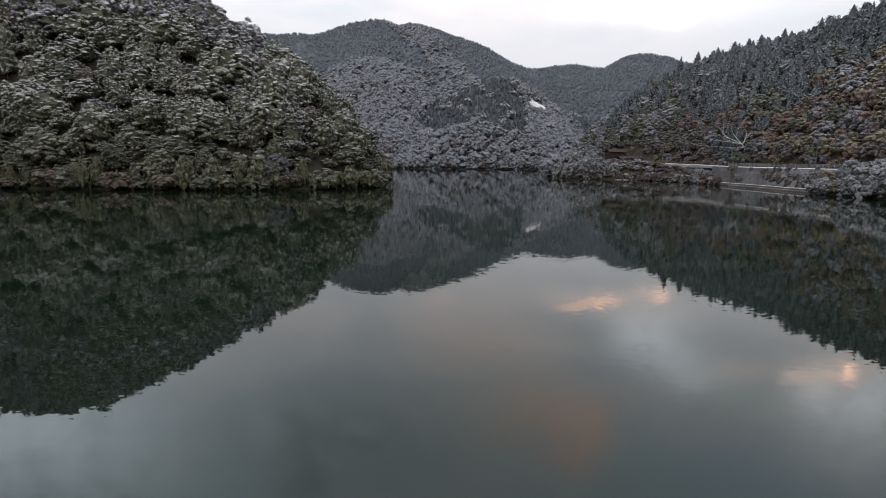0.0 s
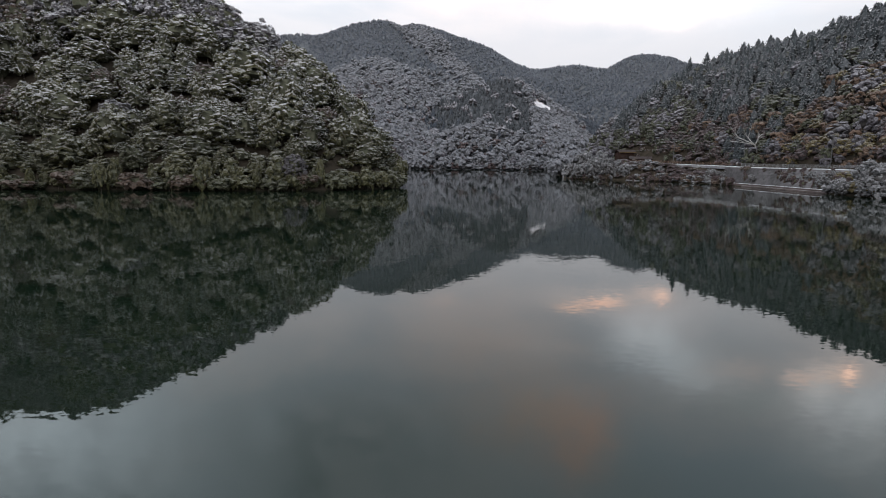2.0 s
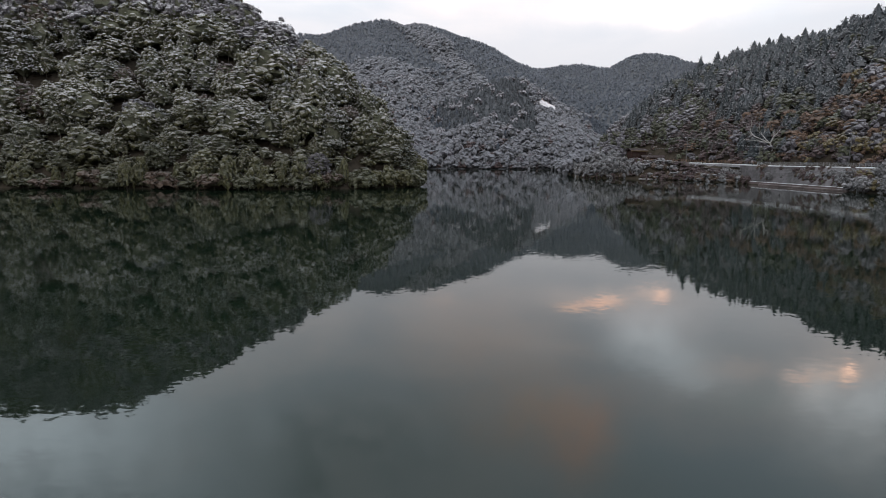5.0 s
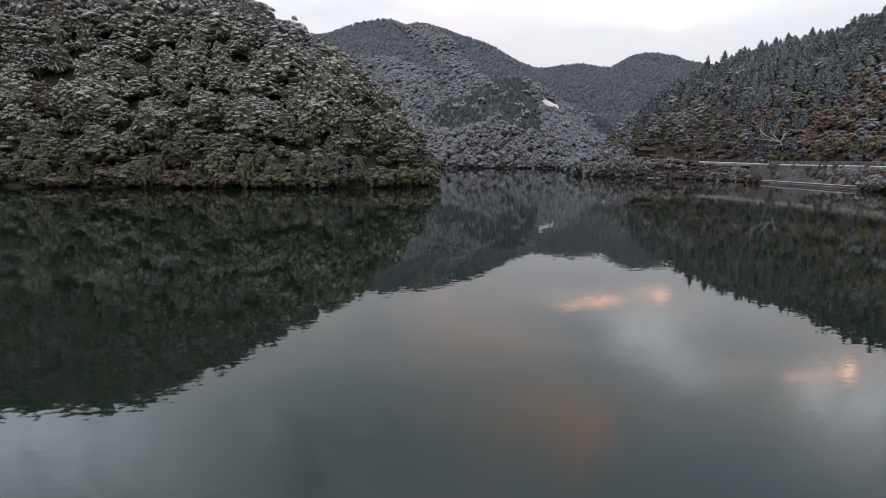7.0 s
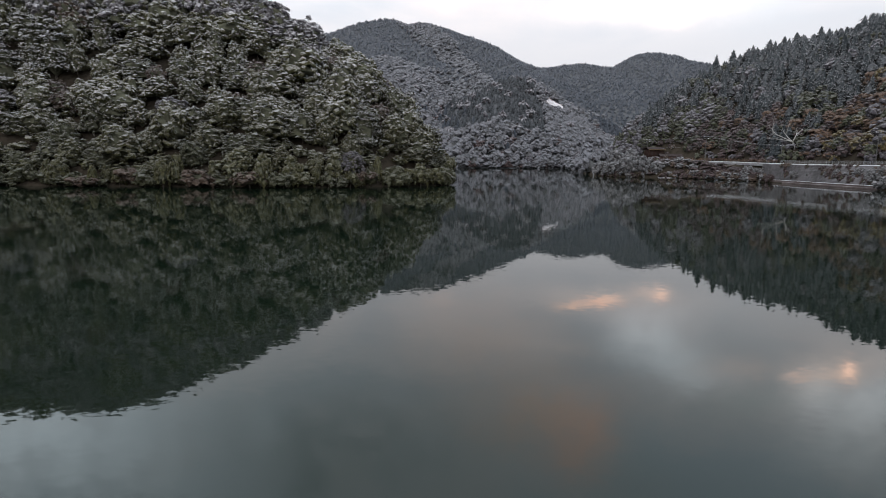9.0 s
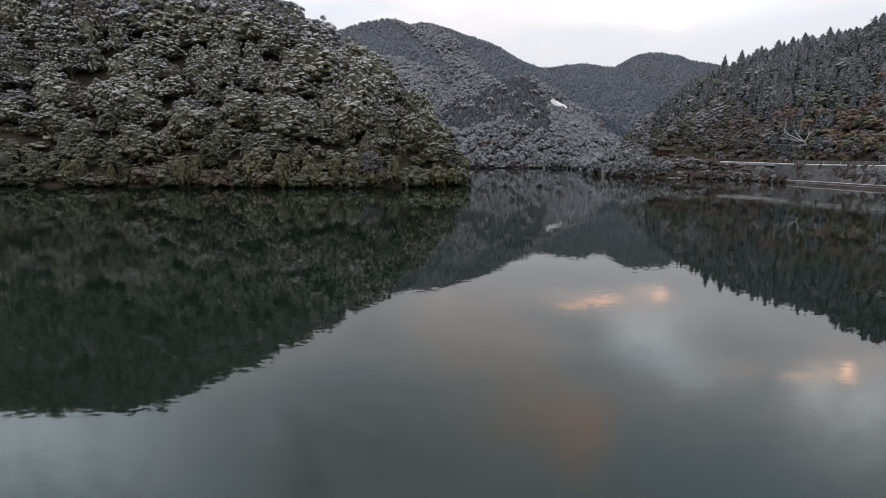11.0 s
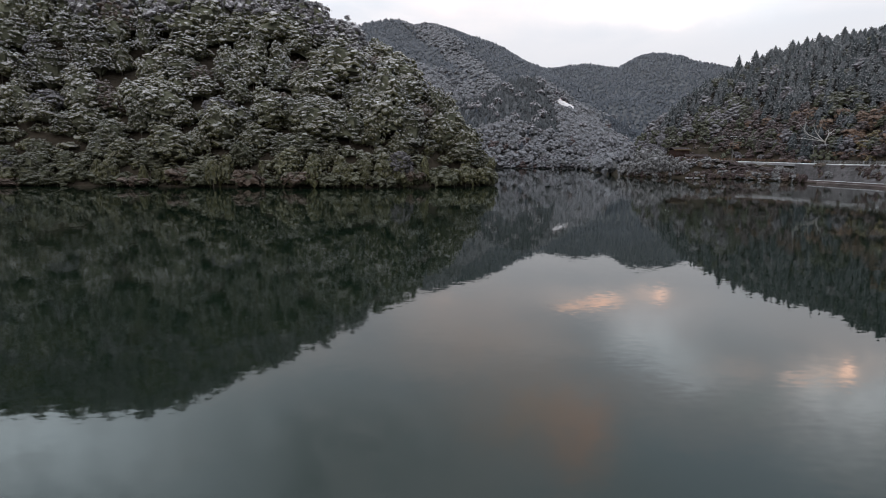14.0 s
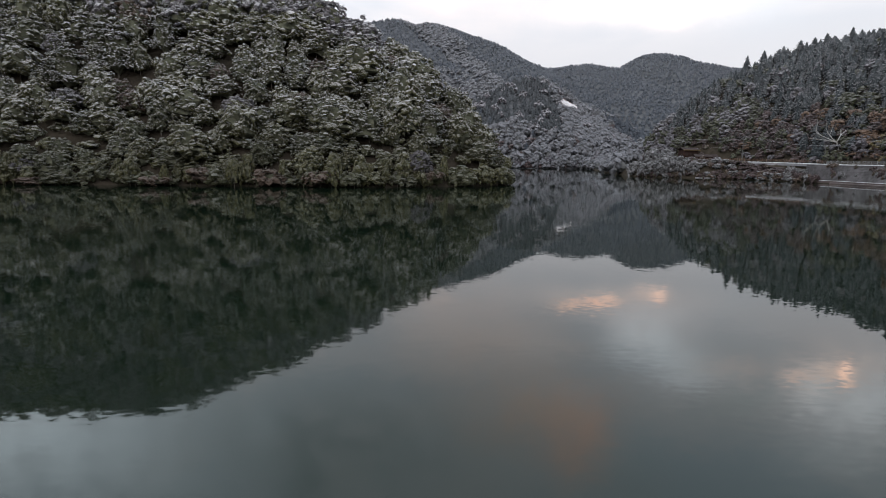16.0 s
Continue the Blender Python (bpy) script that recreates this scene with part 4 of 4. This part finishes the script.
swept("snow_cap", [(-0.24, 0.45), (-0.22, 0.54), (-0.05, 0.60), (0.12, 0.56), (0.17, 0.45)], view, SNOW, wall, "white settled snow")
deck = [s for s in stops if 160 < s[1] < 197]
swept("slab_edge", [(-0.75, -0.35), (-0.75, 0.02), (-0.22, 0.05), (-0.22, -0.35)], deck, CONCRETE, wall, "snow-covered slab edge")

# fence on the parapet
fence = new("fence")
tagged(fence, "rusty and galvanised post-and-rail fence on the parapet", "fence")
post_meshes = []
for mat in (RUSTY, STEEL):
    bm = bmesh.new()
    tube(bm, (0, 0, 0), (0, 0, 1.32), 0.055, 0.05, 6)
    block(bm, (0.14, 0.14, 0.04))
    me = bpy.data.meshes.new("fence_post")
    bm.to_mesh(me)
    bm.free()
    me.materials.append(mat)
    post_meshes.append(me)
posts = [s for s in along_edge(2.1) if 120 < s[1] < 256]
for x, y, nx, ny in posts:
    p = new("post", post_meshes[1 if y < 199 else 0])
    p.parent = fence
    p.matrix_basis = pose(x, y, float(road_height(y)) + 0.5, rng.normal(0, 1.2), rng.normal(0, 1.2), 0)
for mat, span in ((RUSTY, [s for s in posts if s[1] > 197]), (STEEL, [s for s in posts if s[1] < 201])):
    for h in (0.65, 0.95, 1.25):
        swept("rail", [(-0.03, h + 0.47), (-0.03, h + 0.53), (0.03, h + 0.53), (0.03, h + 0.47)], span, mat, fence)
bm = bmesh.new()
for x, y, nx, ny in [s for s in along_edge(0.3) if 120 < s[1] < 199]:
    tube(bm, (x, y, road_height(y) + 0.6), (x, y, road_height(y) + 1.74), 0.02, 0.02, 3)
part("mesh_panel", bm, STEEL, fence, "fine galvanised uprights")

# ledge and pitched slope at the water
LEDGE = [(96.6, 208.5), (97.2, 200), (98.4, 180), (99.4, 160), (99.8, 152)]


def along(line, step):
    out = []
    for (x0, y0), (x1, y1) in zip(line, line[1:]):
        l = math.hypot(x1 - x0, y1 - y0)
        n = max(1, round(l / step))
        out += [(x0 + i / n * (x1 - x0), y0 + i / n * (y1 - y0), -(y1 - y0) / l, (x1 - x0) / l) for i in range(n)]
    return out + [(line[-1][0], line[-1][1], out[-1][2], out[-1][3])]


ledge = new("shore_ledge")
tagged(ledge, "stained stepped concrete ledge with snow along the water", "ledge", kind="structure")
zero = lambda y: 0.0
rim = along(LEDGE, 2.0)
swept("upper_step", [(0.25, -1), (0.22, 0.92), (0.3, 1.0), (1.9, 1.02), (1.9, -1)], rim, LEDGE_FACE, ledge, base=zero)
swept("lower_step", [(-0.45, -1), (-0.45, 0.36), (-0.38, 0.42), (0.26, 0.44), (0.26, -1)], rim[8:], LEDGE_FACE, ledge, base=zero)
swept("snow_line", [(0.24, 1.0), (0.27, 1.04), (0.42, 1.07), (0.6, 1.02)], rim[1:], SNOW, ledge, "white settled snow", base=zero)

slope = new("pitched_slope")
tagged(slope, "steep snow-dusted stone revetment between road and ledge", "revetment", kind="structure")
bm = bmesh.new()
rows, cols, across = 9, 22, []
for j in range(rows):
    row = []
    for i in range(cols):
        f, g = i / (cols - 1), j / (rows - 1)
        y0 = 206.5 - 48.5 * f
        ex, lx = np.interp(y0, [164.3, 192.2, 205, 218], [105.8, 100.9, 99.4, 97]), np.interp(y0, [152, 160, 180, 200, 208], [99.8, 99.4, 98.4, 97.2, 96.6])
        lx = lx + 1.6
        x0 = lx + (max(ex - 0.3, lx + 0.6) - lx) * g
        row.append(bm.verts.new((x0 - 0.25 + 0.18 * noise.noise((y0 * 0.4, g * 4, 1.0)), y0, 0.9 + (float(road_height(y0)) - 0.75) * g + 0.12 * noise.noise((y0 * 0.3, g * 5, 7.0)))))
    across.append(row)
for r0, r1 in zip(across, across[1:]):
    for i in range(cols - 1):
        bm.faces.new((r0[i], r1[i], r1[i + 1], r0[i + 1]))
bmesh.ops.recalc_face_normals(bm, faces=bm.faces)
bmesh.ops.solidify(bm, geom=bm.faces[:], thickness=0.4)
part("revetment", bm, PITCHING, slope)

# bushes and scrub on the road's bank
places = []
for y0 in np.arange(199, 252, 1.2):
    for k in range(3 if y0 > 206 else 2):
        yy = y0 + rng.uniform(-0.8, 0.8)
        ex = np.interp(yy, [164.3, 192.2, 205, 218, 235, 246, 254], [105.8, 100.9, 99.4, 97, 92.5, 86, 77])
        sx = np.interp(yy, [154, 200, 208, 217, 229, 238, 243, 247], [99.5, 97.2, 96, 92.5, 88, 81.5, 74, 61])
        f = rng.uniform(0.05, 0.97)
        xx = sx + f * max(ex - 1.3 - sx, 0.5) if yy < 238 else ex - 2.2 - rng.uniform(0, 7)
        zz = float(ground_at(xx, yy))
        if zz > 0:
            places.append((xx, yy, zz - 0.1, rng.uniform(1.0, 1.6) * (1 if yy > 207 else 0.6), rng.uniform(0.75, 1.15) * (1.15 - 0.85 * f), int(rng.choice(3, p=[0.45, 0.32, 0.23]))))
foot = [(53, 256), (61, 247), (74, 243), (81.5, 238), (88, 229), (92.5, 217), (96, 208)]
for (x0, y0), (x1, y1) in zip(foot, foot[1:]):
    l = math.hypot(x1 - x0, y1 - y0)
    for i in range(round(l / 1.7)):
        f, off = (i + rng.uniform(0, 1)) * 1.7 / l, rng.uniform(-0.6, 1.6)
        places.append((x0 + f * (x1 - x0) - (y1 - y0) / l * off, y0 + f * (y1 - y0) + (x1 - x0) / l * off, max(off, 0) * 1.0 - 0.1,
                       rng.uniform(0.8, 1.4), rng.uniform(0.5, 0.95), int(rng.choice(3, p=[0.45, 0.3, 0.25]))))
for i in range(58):
    yy = rng.uniform(155, 179) if i < 48 else rng.uniform(182, 198)
    f = rng.uniform(0.05, 0.95)
    lx, ex = np.interp(yy, [152, 160, 180, 200], [101.4, 101.0, 100.0, 98.8]), np.interp(yy, [164.3, 192.2, 205], [105.4, 100.5, 99.0])
    places.append((lx + (ex - lx) * f - 0.2, yy, 1.0 + 5.0 * f - 0.1, rng.uniform(0.45, 0.8), rng.uniform(0.6, 0.95) * (1.1 - 0.5 * f), int(rng.choice(3, p=[0.45, 0.25, 0.3]))))
for i in range(34):
    yy = rng.uniform(104, 153)
    sx = np.interp(yy, [60, 120, 154], [102, 101, 99.5])
    xx = sx + rng.uniform(0.3, 6.0)
    places.append((xx, yy, float(ground_at(xx, yy)) - 0.1, rng.uniform(0.8, 1.4), rng.uniform(0.7, 1.2), int(rng.choice([0, 1, 3], p=[0.35, 0.25, 0.4]))))
for i in range(75):
    xx, yy = rng.uniform(70, 96), rng.uniform(252, 277)
    off = abs(inside_distance(np.array([xx]), np.array([yy]), RIGHT_TOE)[0])
    if off < 8 and not (abs(xx - 80.5) < 5.5 and abs(yy - 266.5) < 4.5) and not (abs(xx - 85.8) < 6 and abs(yy - 260.5) < 3.2):
        places.append((xx, yy, float(ground_at(xx, yy)) - 0.2, rng.uniform(0.7, 1.2), rng.uniform(0.5, 0.8), int(rng.choice(3, p=[0.5, 0.2, 0.3]))))
plant(bush_protos([(RUSSET, 1.7, 2.6, 8, 18, "russet leafless scrub on the road bank"), (SNOWY, 1.7, 2.6, 8, 18, "snow-dusted bush on the road bank"),
                   (BROWN, 1.6, 2.3, 8, 18, "withered brown scrub on the road bank"), (YELLOW, 1.8, 2.8, 8, 18, "yellowish bamboo grass clump on the bank")],
                  "scrub on the road bank", "bank_scrub"), places)
places = [(56.5, 252.5, 0.2, 1.0, 1.2, 0), (62.5, 249.0, 0.0, 1.15, 1.4, 0), (68.8, 247.6, 0.2, 1.1, 1.35, 0), (74, 246.0, 0.8, 0.8, 1.0, 0), (60, 257, 3.0, 1.2, 1.4, 0),
          (53.5, 259, 0.2, 0.95, 1.0, 0), (67, 256, 4.0, 1.1, 1.25, 0), (95.8, 212.0, 0.6, 0.6, 0.75, 0), (97.3, 208.6, 0.8, 0.45, 0.62, 0), (98.0, 206.0, 1.5, 0.36, 0.5, 0), (98.4, 188, 2.0, 0.3, 0.34, 0), (101.5, 172, 2.6, 0.34, 0.36, 0),
          (103.0, 164, 3.0, 0.4, 0.42, 0), (102.4, 167.5, 2.0, 0.3, 0.3, 0), (101.6, 158, 1.6, 0.5, 0.55, 0), (103.6, 169, 3.4, 0.3, 0.3, 0), (104.4, 160, 3.2, 0.42, 0.4, 0), (101.2, 176, 3.0, 0.22, 0.25, 0), (103.2, 155, 2.2, 0.55, 0.6, 0), (101, 150, 0.4, 0.7, 0.6, 0),
          (102.3, 133.5, 0.3, 1.3, 1.2, 0), (103.5, 141.5, 0.6, 1.2, 1.25, 0), (102.0, 126, 0.3, 1.25, 1.2, 0), (107, 136, 3.4, 1.1, 1.0, 0), (101.8, 117, 0.3, 1.2, 1.2, 0), (100.6, 139, -0.2, 0.8, 0.7, 0), (100.2, 146, -0.2, 0.75, 0.6, 0), (101.0, 131, -0.2, 0.85, 0.75, 0), (101.4, 122, -0.2, 0.9, 0.8, 0)]
plant(bush_protos([(SNOWY, 4.2, 6.6, 16, 110, "large rounded bush laden with snow at the water")], "large snowy bushes at the water"), places)


# ---- huts, poles, cables ----
def hut(name, width, depth, height, m, label, fascia):
    top = new(name)
    top.matrix_basis = m
    bm = bmesh.new()
    block(bm, (width, depth, height), bevel=0.03)
    part("wall", bm, BOARDS, top)
    bm = bmesh.new()
    e = 0.6
    y0, y1 = -depth / 2 - e, depth / 2 + e
    pts = [(y0, height - 0.1), (0, height + 1.0), (y1, height - 0.1), (y1, height + 0.1), (0, height + 1.22), (y0, height + 0.1)]
    rings = [[bm.verts.new((x, y, z)) for y, z in pts] for x in (-width / 2 - e, width / 2 + e)]
    for i in range(6):
        bm.faces.new((rings[0][i], rings[0][(i + 1) % 6], rings[1][(i + 1) % 6], rings[1][i]))
    bm.faces.new((rings[0][0], rings[0][1], rings[0][4], rings[0][5])), bm.faces.new((rings[0][1], rings[0][2], rings[0][3], rings[0][4]))
    bm.faces.new((rings[1][0], rings[1][1], rings[1][4], rings[1][5])), bm.faces.new((rings[1][1], rings[1][2], rings[1][3], rings[1][4]))
    bmesh.ops.recalc_face_normals(bm, faces=bm.faces)
    roof = part("roof", bm, ROOF_SHEET, top, "snow-dusted brown sheet roof")
    bm = bmesh.new()
    block(bm, (width + 2 * e, 0.06, 0.34), pose(0, y0 - 0.04, height - 0.2), 0.01)
    part("fascia", bm, fascia, roof, "ochre eaves board")
    for sx in (-1, 1):
        bm = bmesh.new()
        block(bm, (0.14, 0.14, height - 0.1), pose(sx * (width / 2 + 0.2), y0 + 0.25, 0), 0.01)
        part("post", bm, BOARDS, top)
    for i in range(3):
        bm = bmesh.new()
        block(bm, (1.3, 0.08, 1.3), pose((i - 1) * width * 0.3, -depth / 2 - 0.03, height * 0.35), 0.01)
        part("shutter", bm, ROOF_SHEET, top)
    return tagged(top, label, "hut")


hut("wooden_hut", 7.4, 4.6, 3.9, pose(80.5, 266.5, 8.4, 0, 0, 8), "brown wooden hut with an ochre-edged roof above the road", ROOF_OCHRE)
hut("roadside_shed", 9.0, 3.6, 3.1, pose(85.8, 260.5, 6.1, 0, 0, -8), "low brown roadside shed with a sheet roof", ROOF_SHEET)
bm = bmesh.new()
block(bm, (9.5, 6.5, 4.0), pose(80.5, 267.0, 4.45, 0, 0, 8), 0.15)
tagged(part("terrace", bm, DARK_STONE), "low dark stone terrace under the wooden hut", "terrace", kind="structure")

pole_tops = {}


def utility_pole(key, x, y, z, h, arms, turn, label):
    top = new("utility_pole")
    top.matrix_basis = pose(x, y, z, 0, 0, turn)
    bm = bmesh.new()
    tube(bm, (0, 0, -0.5), (0, 0, h), 0.17, 0.11, 10)
    part("pole", bm, POLE_GREY, top)
    for i, (az, width) in enumerate(arms):
        bm = bmesh.new()
        block(bm, (width, 0.1, 0.1), pose(0, 0.14, az), 0.01)
        arm = part("crossarm", bm, STEEL, top)
        for sx in (-0.45, 0.0, 0.45):
            bm = bmesh.new()
            tube(bm, (sx * width, 0.14, az + 0.1), (sx * width, 0.14, az + 0.32), 0.07, 0.045, 8)
            part("insulator", bm, WHITE_PAINT, arm, "white porcelain insulator")
    pole_tops[key] = [pose(x, y, z, 0, 0, turn) @ Vector((sx * w, 0.14, az + 0.33)) for az, w in arms for sx in (-0.45, 0.45)] + [
        pose(x, y, z, 0, 0, turn) @ Vector((0, -0.15, h * 0.62))]
    return tagged(top, label, "utility pole", "poles along the road")


utility_pole("a", 79.5, 273.0, 6.5, 11.0, [(10.6, 1.8), (9.6, 1.5)], -20, "grey concrete utility pole with crossarms by the road")
utility_pole("b", 95.0, 245.5, 7.0, 11.6, [(10.7, 2.0), (9.8, 1.6)], -20, "grey concrete utility pole with crossarms by the road")
utility_pole("c", 106.5, 209.5, 6.2, 7.4, [(6.9, 1.3)], -15, "short grey utility pole behind the fence")
utility_pole("d", 113.5, 172.5, 6.6, 10.2, [(9.8, 2.4), (8.6, 2.4)], 20, "grey utility pole with two wide crossarms by the road")
utility_pole("e", 116.5, 118.0, 6.4, 10.2, [(9.8, 2.4), (8.6, 2.4)], 10, "grey utility pole with two wide crossarms by the road")


def cable(a, b, sag, r=0.016):
    bm = bmesh.new()
    pts = [a.lerp(b, i / 10) - Vector((0, 0, sag * 4 * (i / 10) * (1 - i / 10))) for i in range(11)]
    for p, q in zip(pts, pts[1:]):
        tube(bm, p, q, r, r, 4)
    return tagged(part("power_cable", bm, CABLE), "thin dark overhead cable between utility poles", "cable", "cables along the road")


for p, q in (("a", "b"), ("b", "c"), ("c", "d"), ("d", "e")):
    ends = list(zip(pole_tops[p], pole_tops[q]))
    for a, b in ends[:2] + [(pole_tops[p][-1], pole_tops[q][-1])]:
        cable(a, b, 0.5 if p != "b" else 0.8)
    if len(ends) > 4:
        cable(*ends[3], 0.9)

# a pale board by the road
board = new("road_board")
board.matrix_basis = pose(105.2, 211.5, float(road_height(208)), 0, 0, -25)
bm = bmesh.new()
tube(bm, (0, 0, 0), (0, 0, 2.1), 0.04, 0.04, 6)
part("post", bm, STEEL, board)
bm = bmesh.new()
block(bm, (0.7, 0.05, 0.75), pose(0, -0.06, 1.3), 0.01)
part("panel", bm, CONCRETE, board)
tagged(board, "small plain pale grey board on a post by the road", "sign")

# mooring stage and block at the foot of the bank
bm = bmesh.new()
block(bm, (7.5, 1.0, 0.26), pose(77.0, 240.3, 0.02, 0, 0, -30), 0.08)
stage = part("landing_stage", bm, CONCRETE)
tagged(stage, "low concrete landing stage covered with snow", "landing stage")
bm = bmesh.new()
block(bm, (3.0, 1.6, 2.4), pose(87.0, 232.5, 0.3, 0, 0, -50), 0.12)
tagged(part("concrete_block", bm, LEDGE_FACE), "stained concrete outlet block set in the bank", "concrete block")


# ---- the bare tree above the road ----
def bare_tree(x, y, z):
    local = random.Random(5)
    top = new("bare_tree")
    top.matrix_basis = pose(x, y, z)

    def limb(bm, a, way, length, r, depth):
        p, n = Vector(a), 4
        for i in range(n):
            q = p + way * (length / n)
            tube(bm, p, q, r * (1 - 0.16 * i), r * (1 - 0.16 * (i + 1)), 6)
            p = q
            way = (way + Vector((local.uniform(-0.22, 0.22), local.uniform(-0.2, 0.2), local.uniform(-0.08, 0.16)))).normalized()
            if depth and i > 0:
                side = (way + Vector((local.uniform(-0.9, 0.9), local.uniform(-0.6, 0.6), local.uniform(-0.1, 0.7)))).normalized()
                limb(bm, p, side, length * 0.55, r * 0.45, depth - 1)

    bm = bmesh.new()
    tube(bm, (0, 0, -1), (-1.2, 0, 2.4), 0.30, 0.24, 8)
    part("trunk", bm, PALE_BARK, top)
    for way, length, r in (((-0.75, 0.1, 0.62), 5.0, 0.19), ((0.25, -0.2, 0.95), 3.6, 0.17), ((-0.97, -0.1, 0.18), 7.5, 0.17), ((-0.85, 0.2, 0.40), 8.0, 0.19), ((0.6, 0.2, 0.7), 3.4, 0.13)):
        bm = bmesh.new()
        limb(bm, (-1.2, 0, 2.35), Vector(way).normalized(), length, r, 2)
        part("limb", bm, PALE_BARK, top)
    return tagged(top, "bare spreading tree with pale snow-lined limbs above the road", "tree")


bare_tree(110.5, 208.0, float(ground_at(110.5, 208.0)))

# ---- the slipped cliff on the knoll ----
bm = bmesh.new()
n, mids = 20, []
for j in range(n + 1):
    row = []
    for i in range(n + 1):
        u, v = i / n, j / n
        xx = 91 + 19 * u + 1.2 * noise.noise((u * 4, v * 4, 0.3))
        yy = 602 + (13 - 5 * u) * v + 1.2 * noise.noise((u * 4, v * 4, 5.3))
        row.append(bm.verts.new((xx, yy, float(ground_at(xx, yy)) + 1.6 + 3.0 * v + 1.6 * noise.noise((xx * 0.35, yy * 0.35, 2.0)))))
    mids.append(row)
for j in range(n):
    for i in range(n):
        u, v = (i + 0.5) / n - 0.5, (j + 0.5) / n - 0.5
        if abs(u) ** 2.4 + abs(v) ** 2.4 < 0.5 ** 2.4 * (1 + 0.5 * noise.noise((u * 5, v * 5, 9.0))):
            bm.faces.new((mids[j][i], mids[j][i + 1], mids[j + 1][i + 1], mids[j + 1][i]))
bmesh.ops.delete(bm, geom=[v for v in bm.verts if not v.link_faces], context="VERTS")
bmesh.ops.solidify(bm, geom=bm.faces[:], thickness=1.5)
scar = part("landslide_scar", bm, SCAR_SNOW)
tagged(scar, "bare landslide face white with snow among the trees", "landslide", kind="structure")
bm = bmesh.new()
for i in range(9):
    xx, yy = 92 + 1.7 * i, 616.5 - 0.7 * i
    block(bm, (2.6, 1.5, 2.2 + 0.5 * math.sin(i * 1.7)), pose(xx, yy, float(ground_at(xx, yy)) + 2.2, 12, 6 * math.sin(i), 20 * math.sin(i * 2)), 0.4)
part("earth_rim", bm, RED_EARTH, scar, "bare reddish earth")
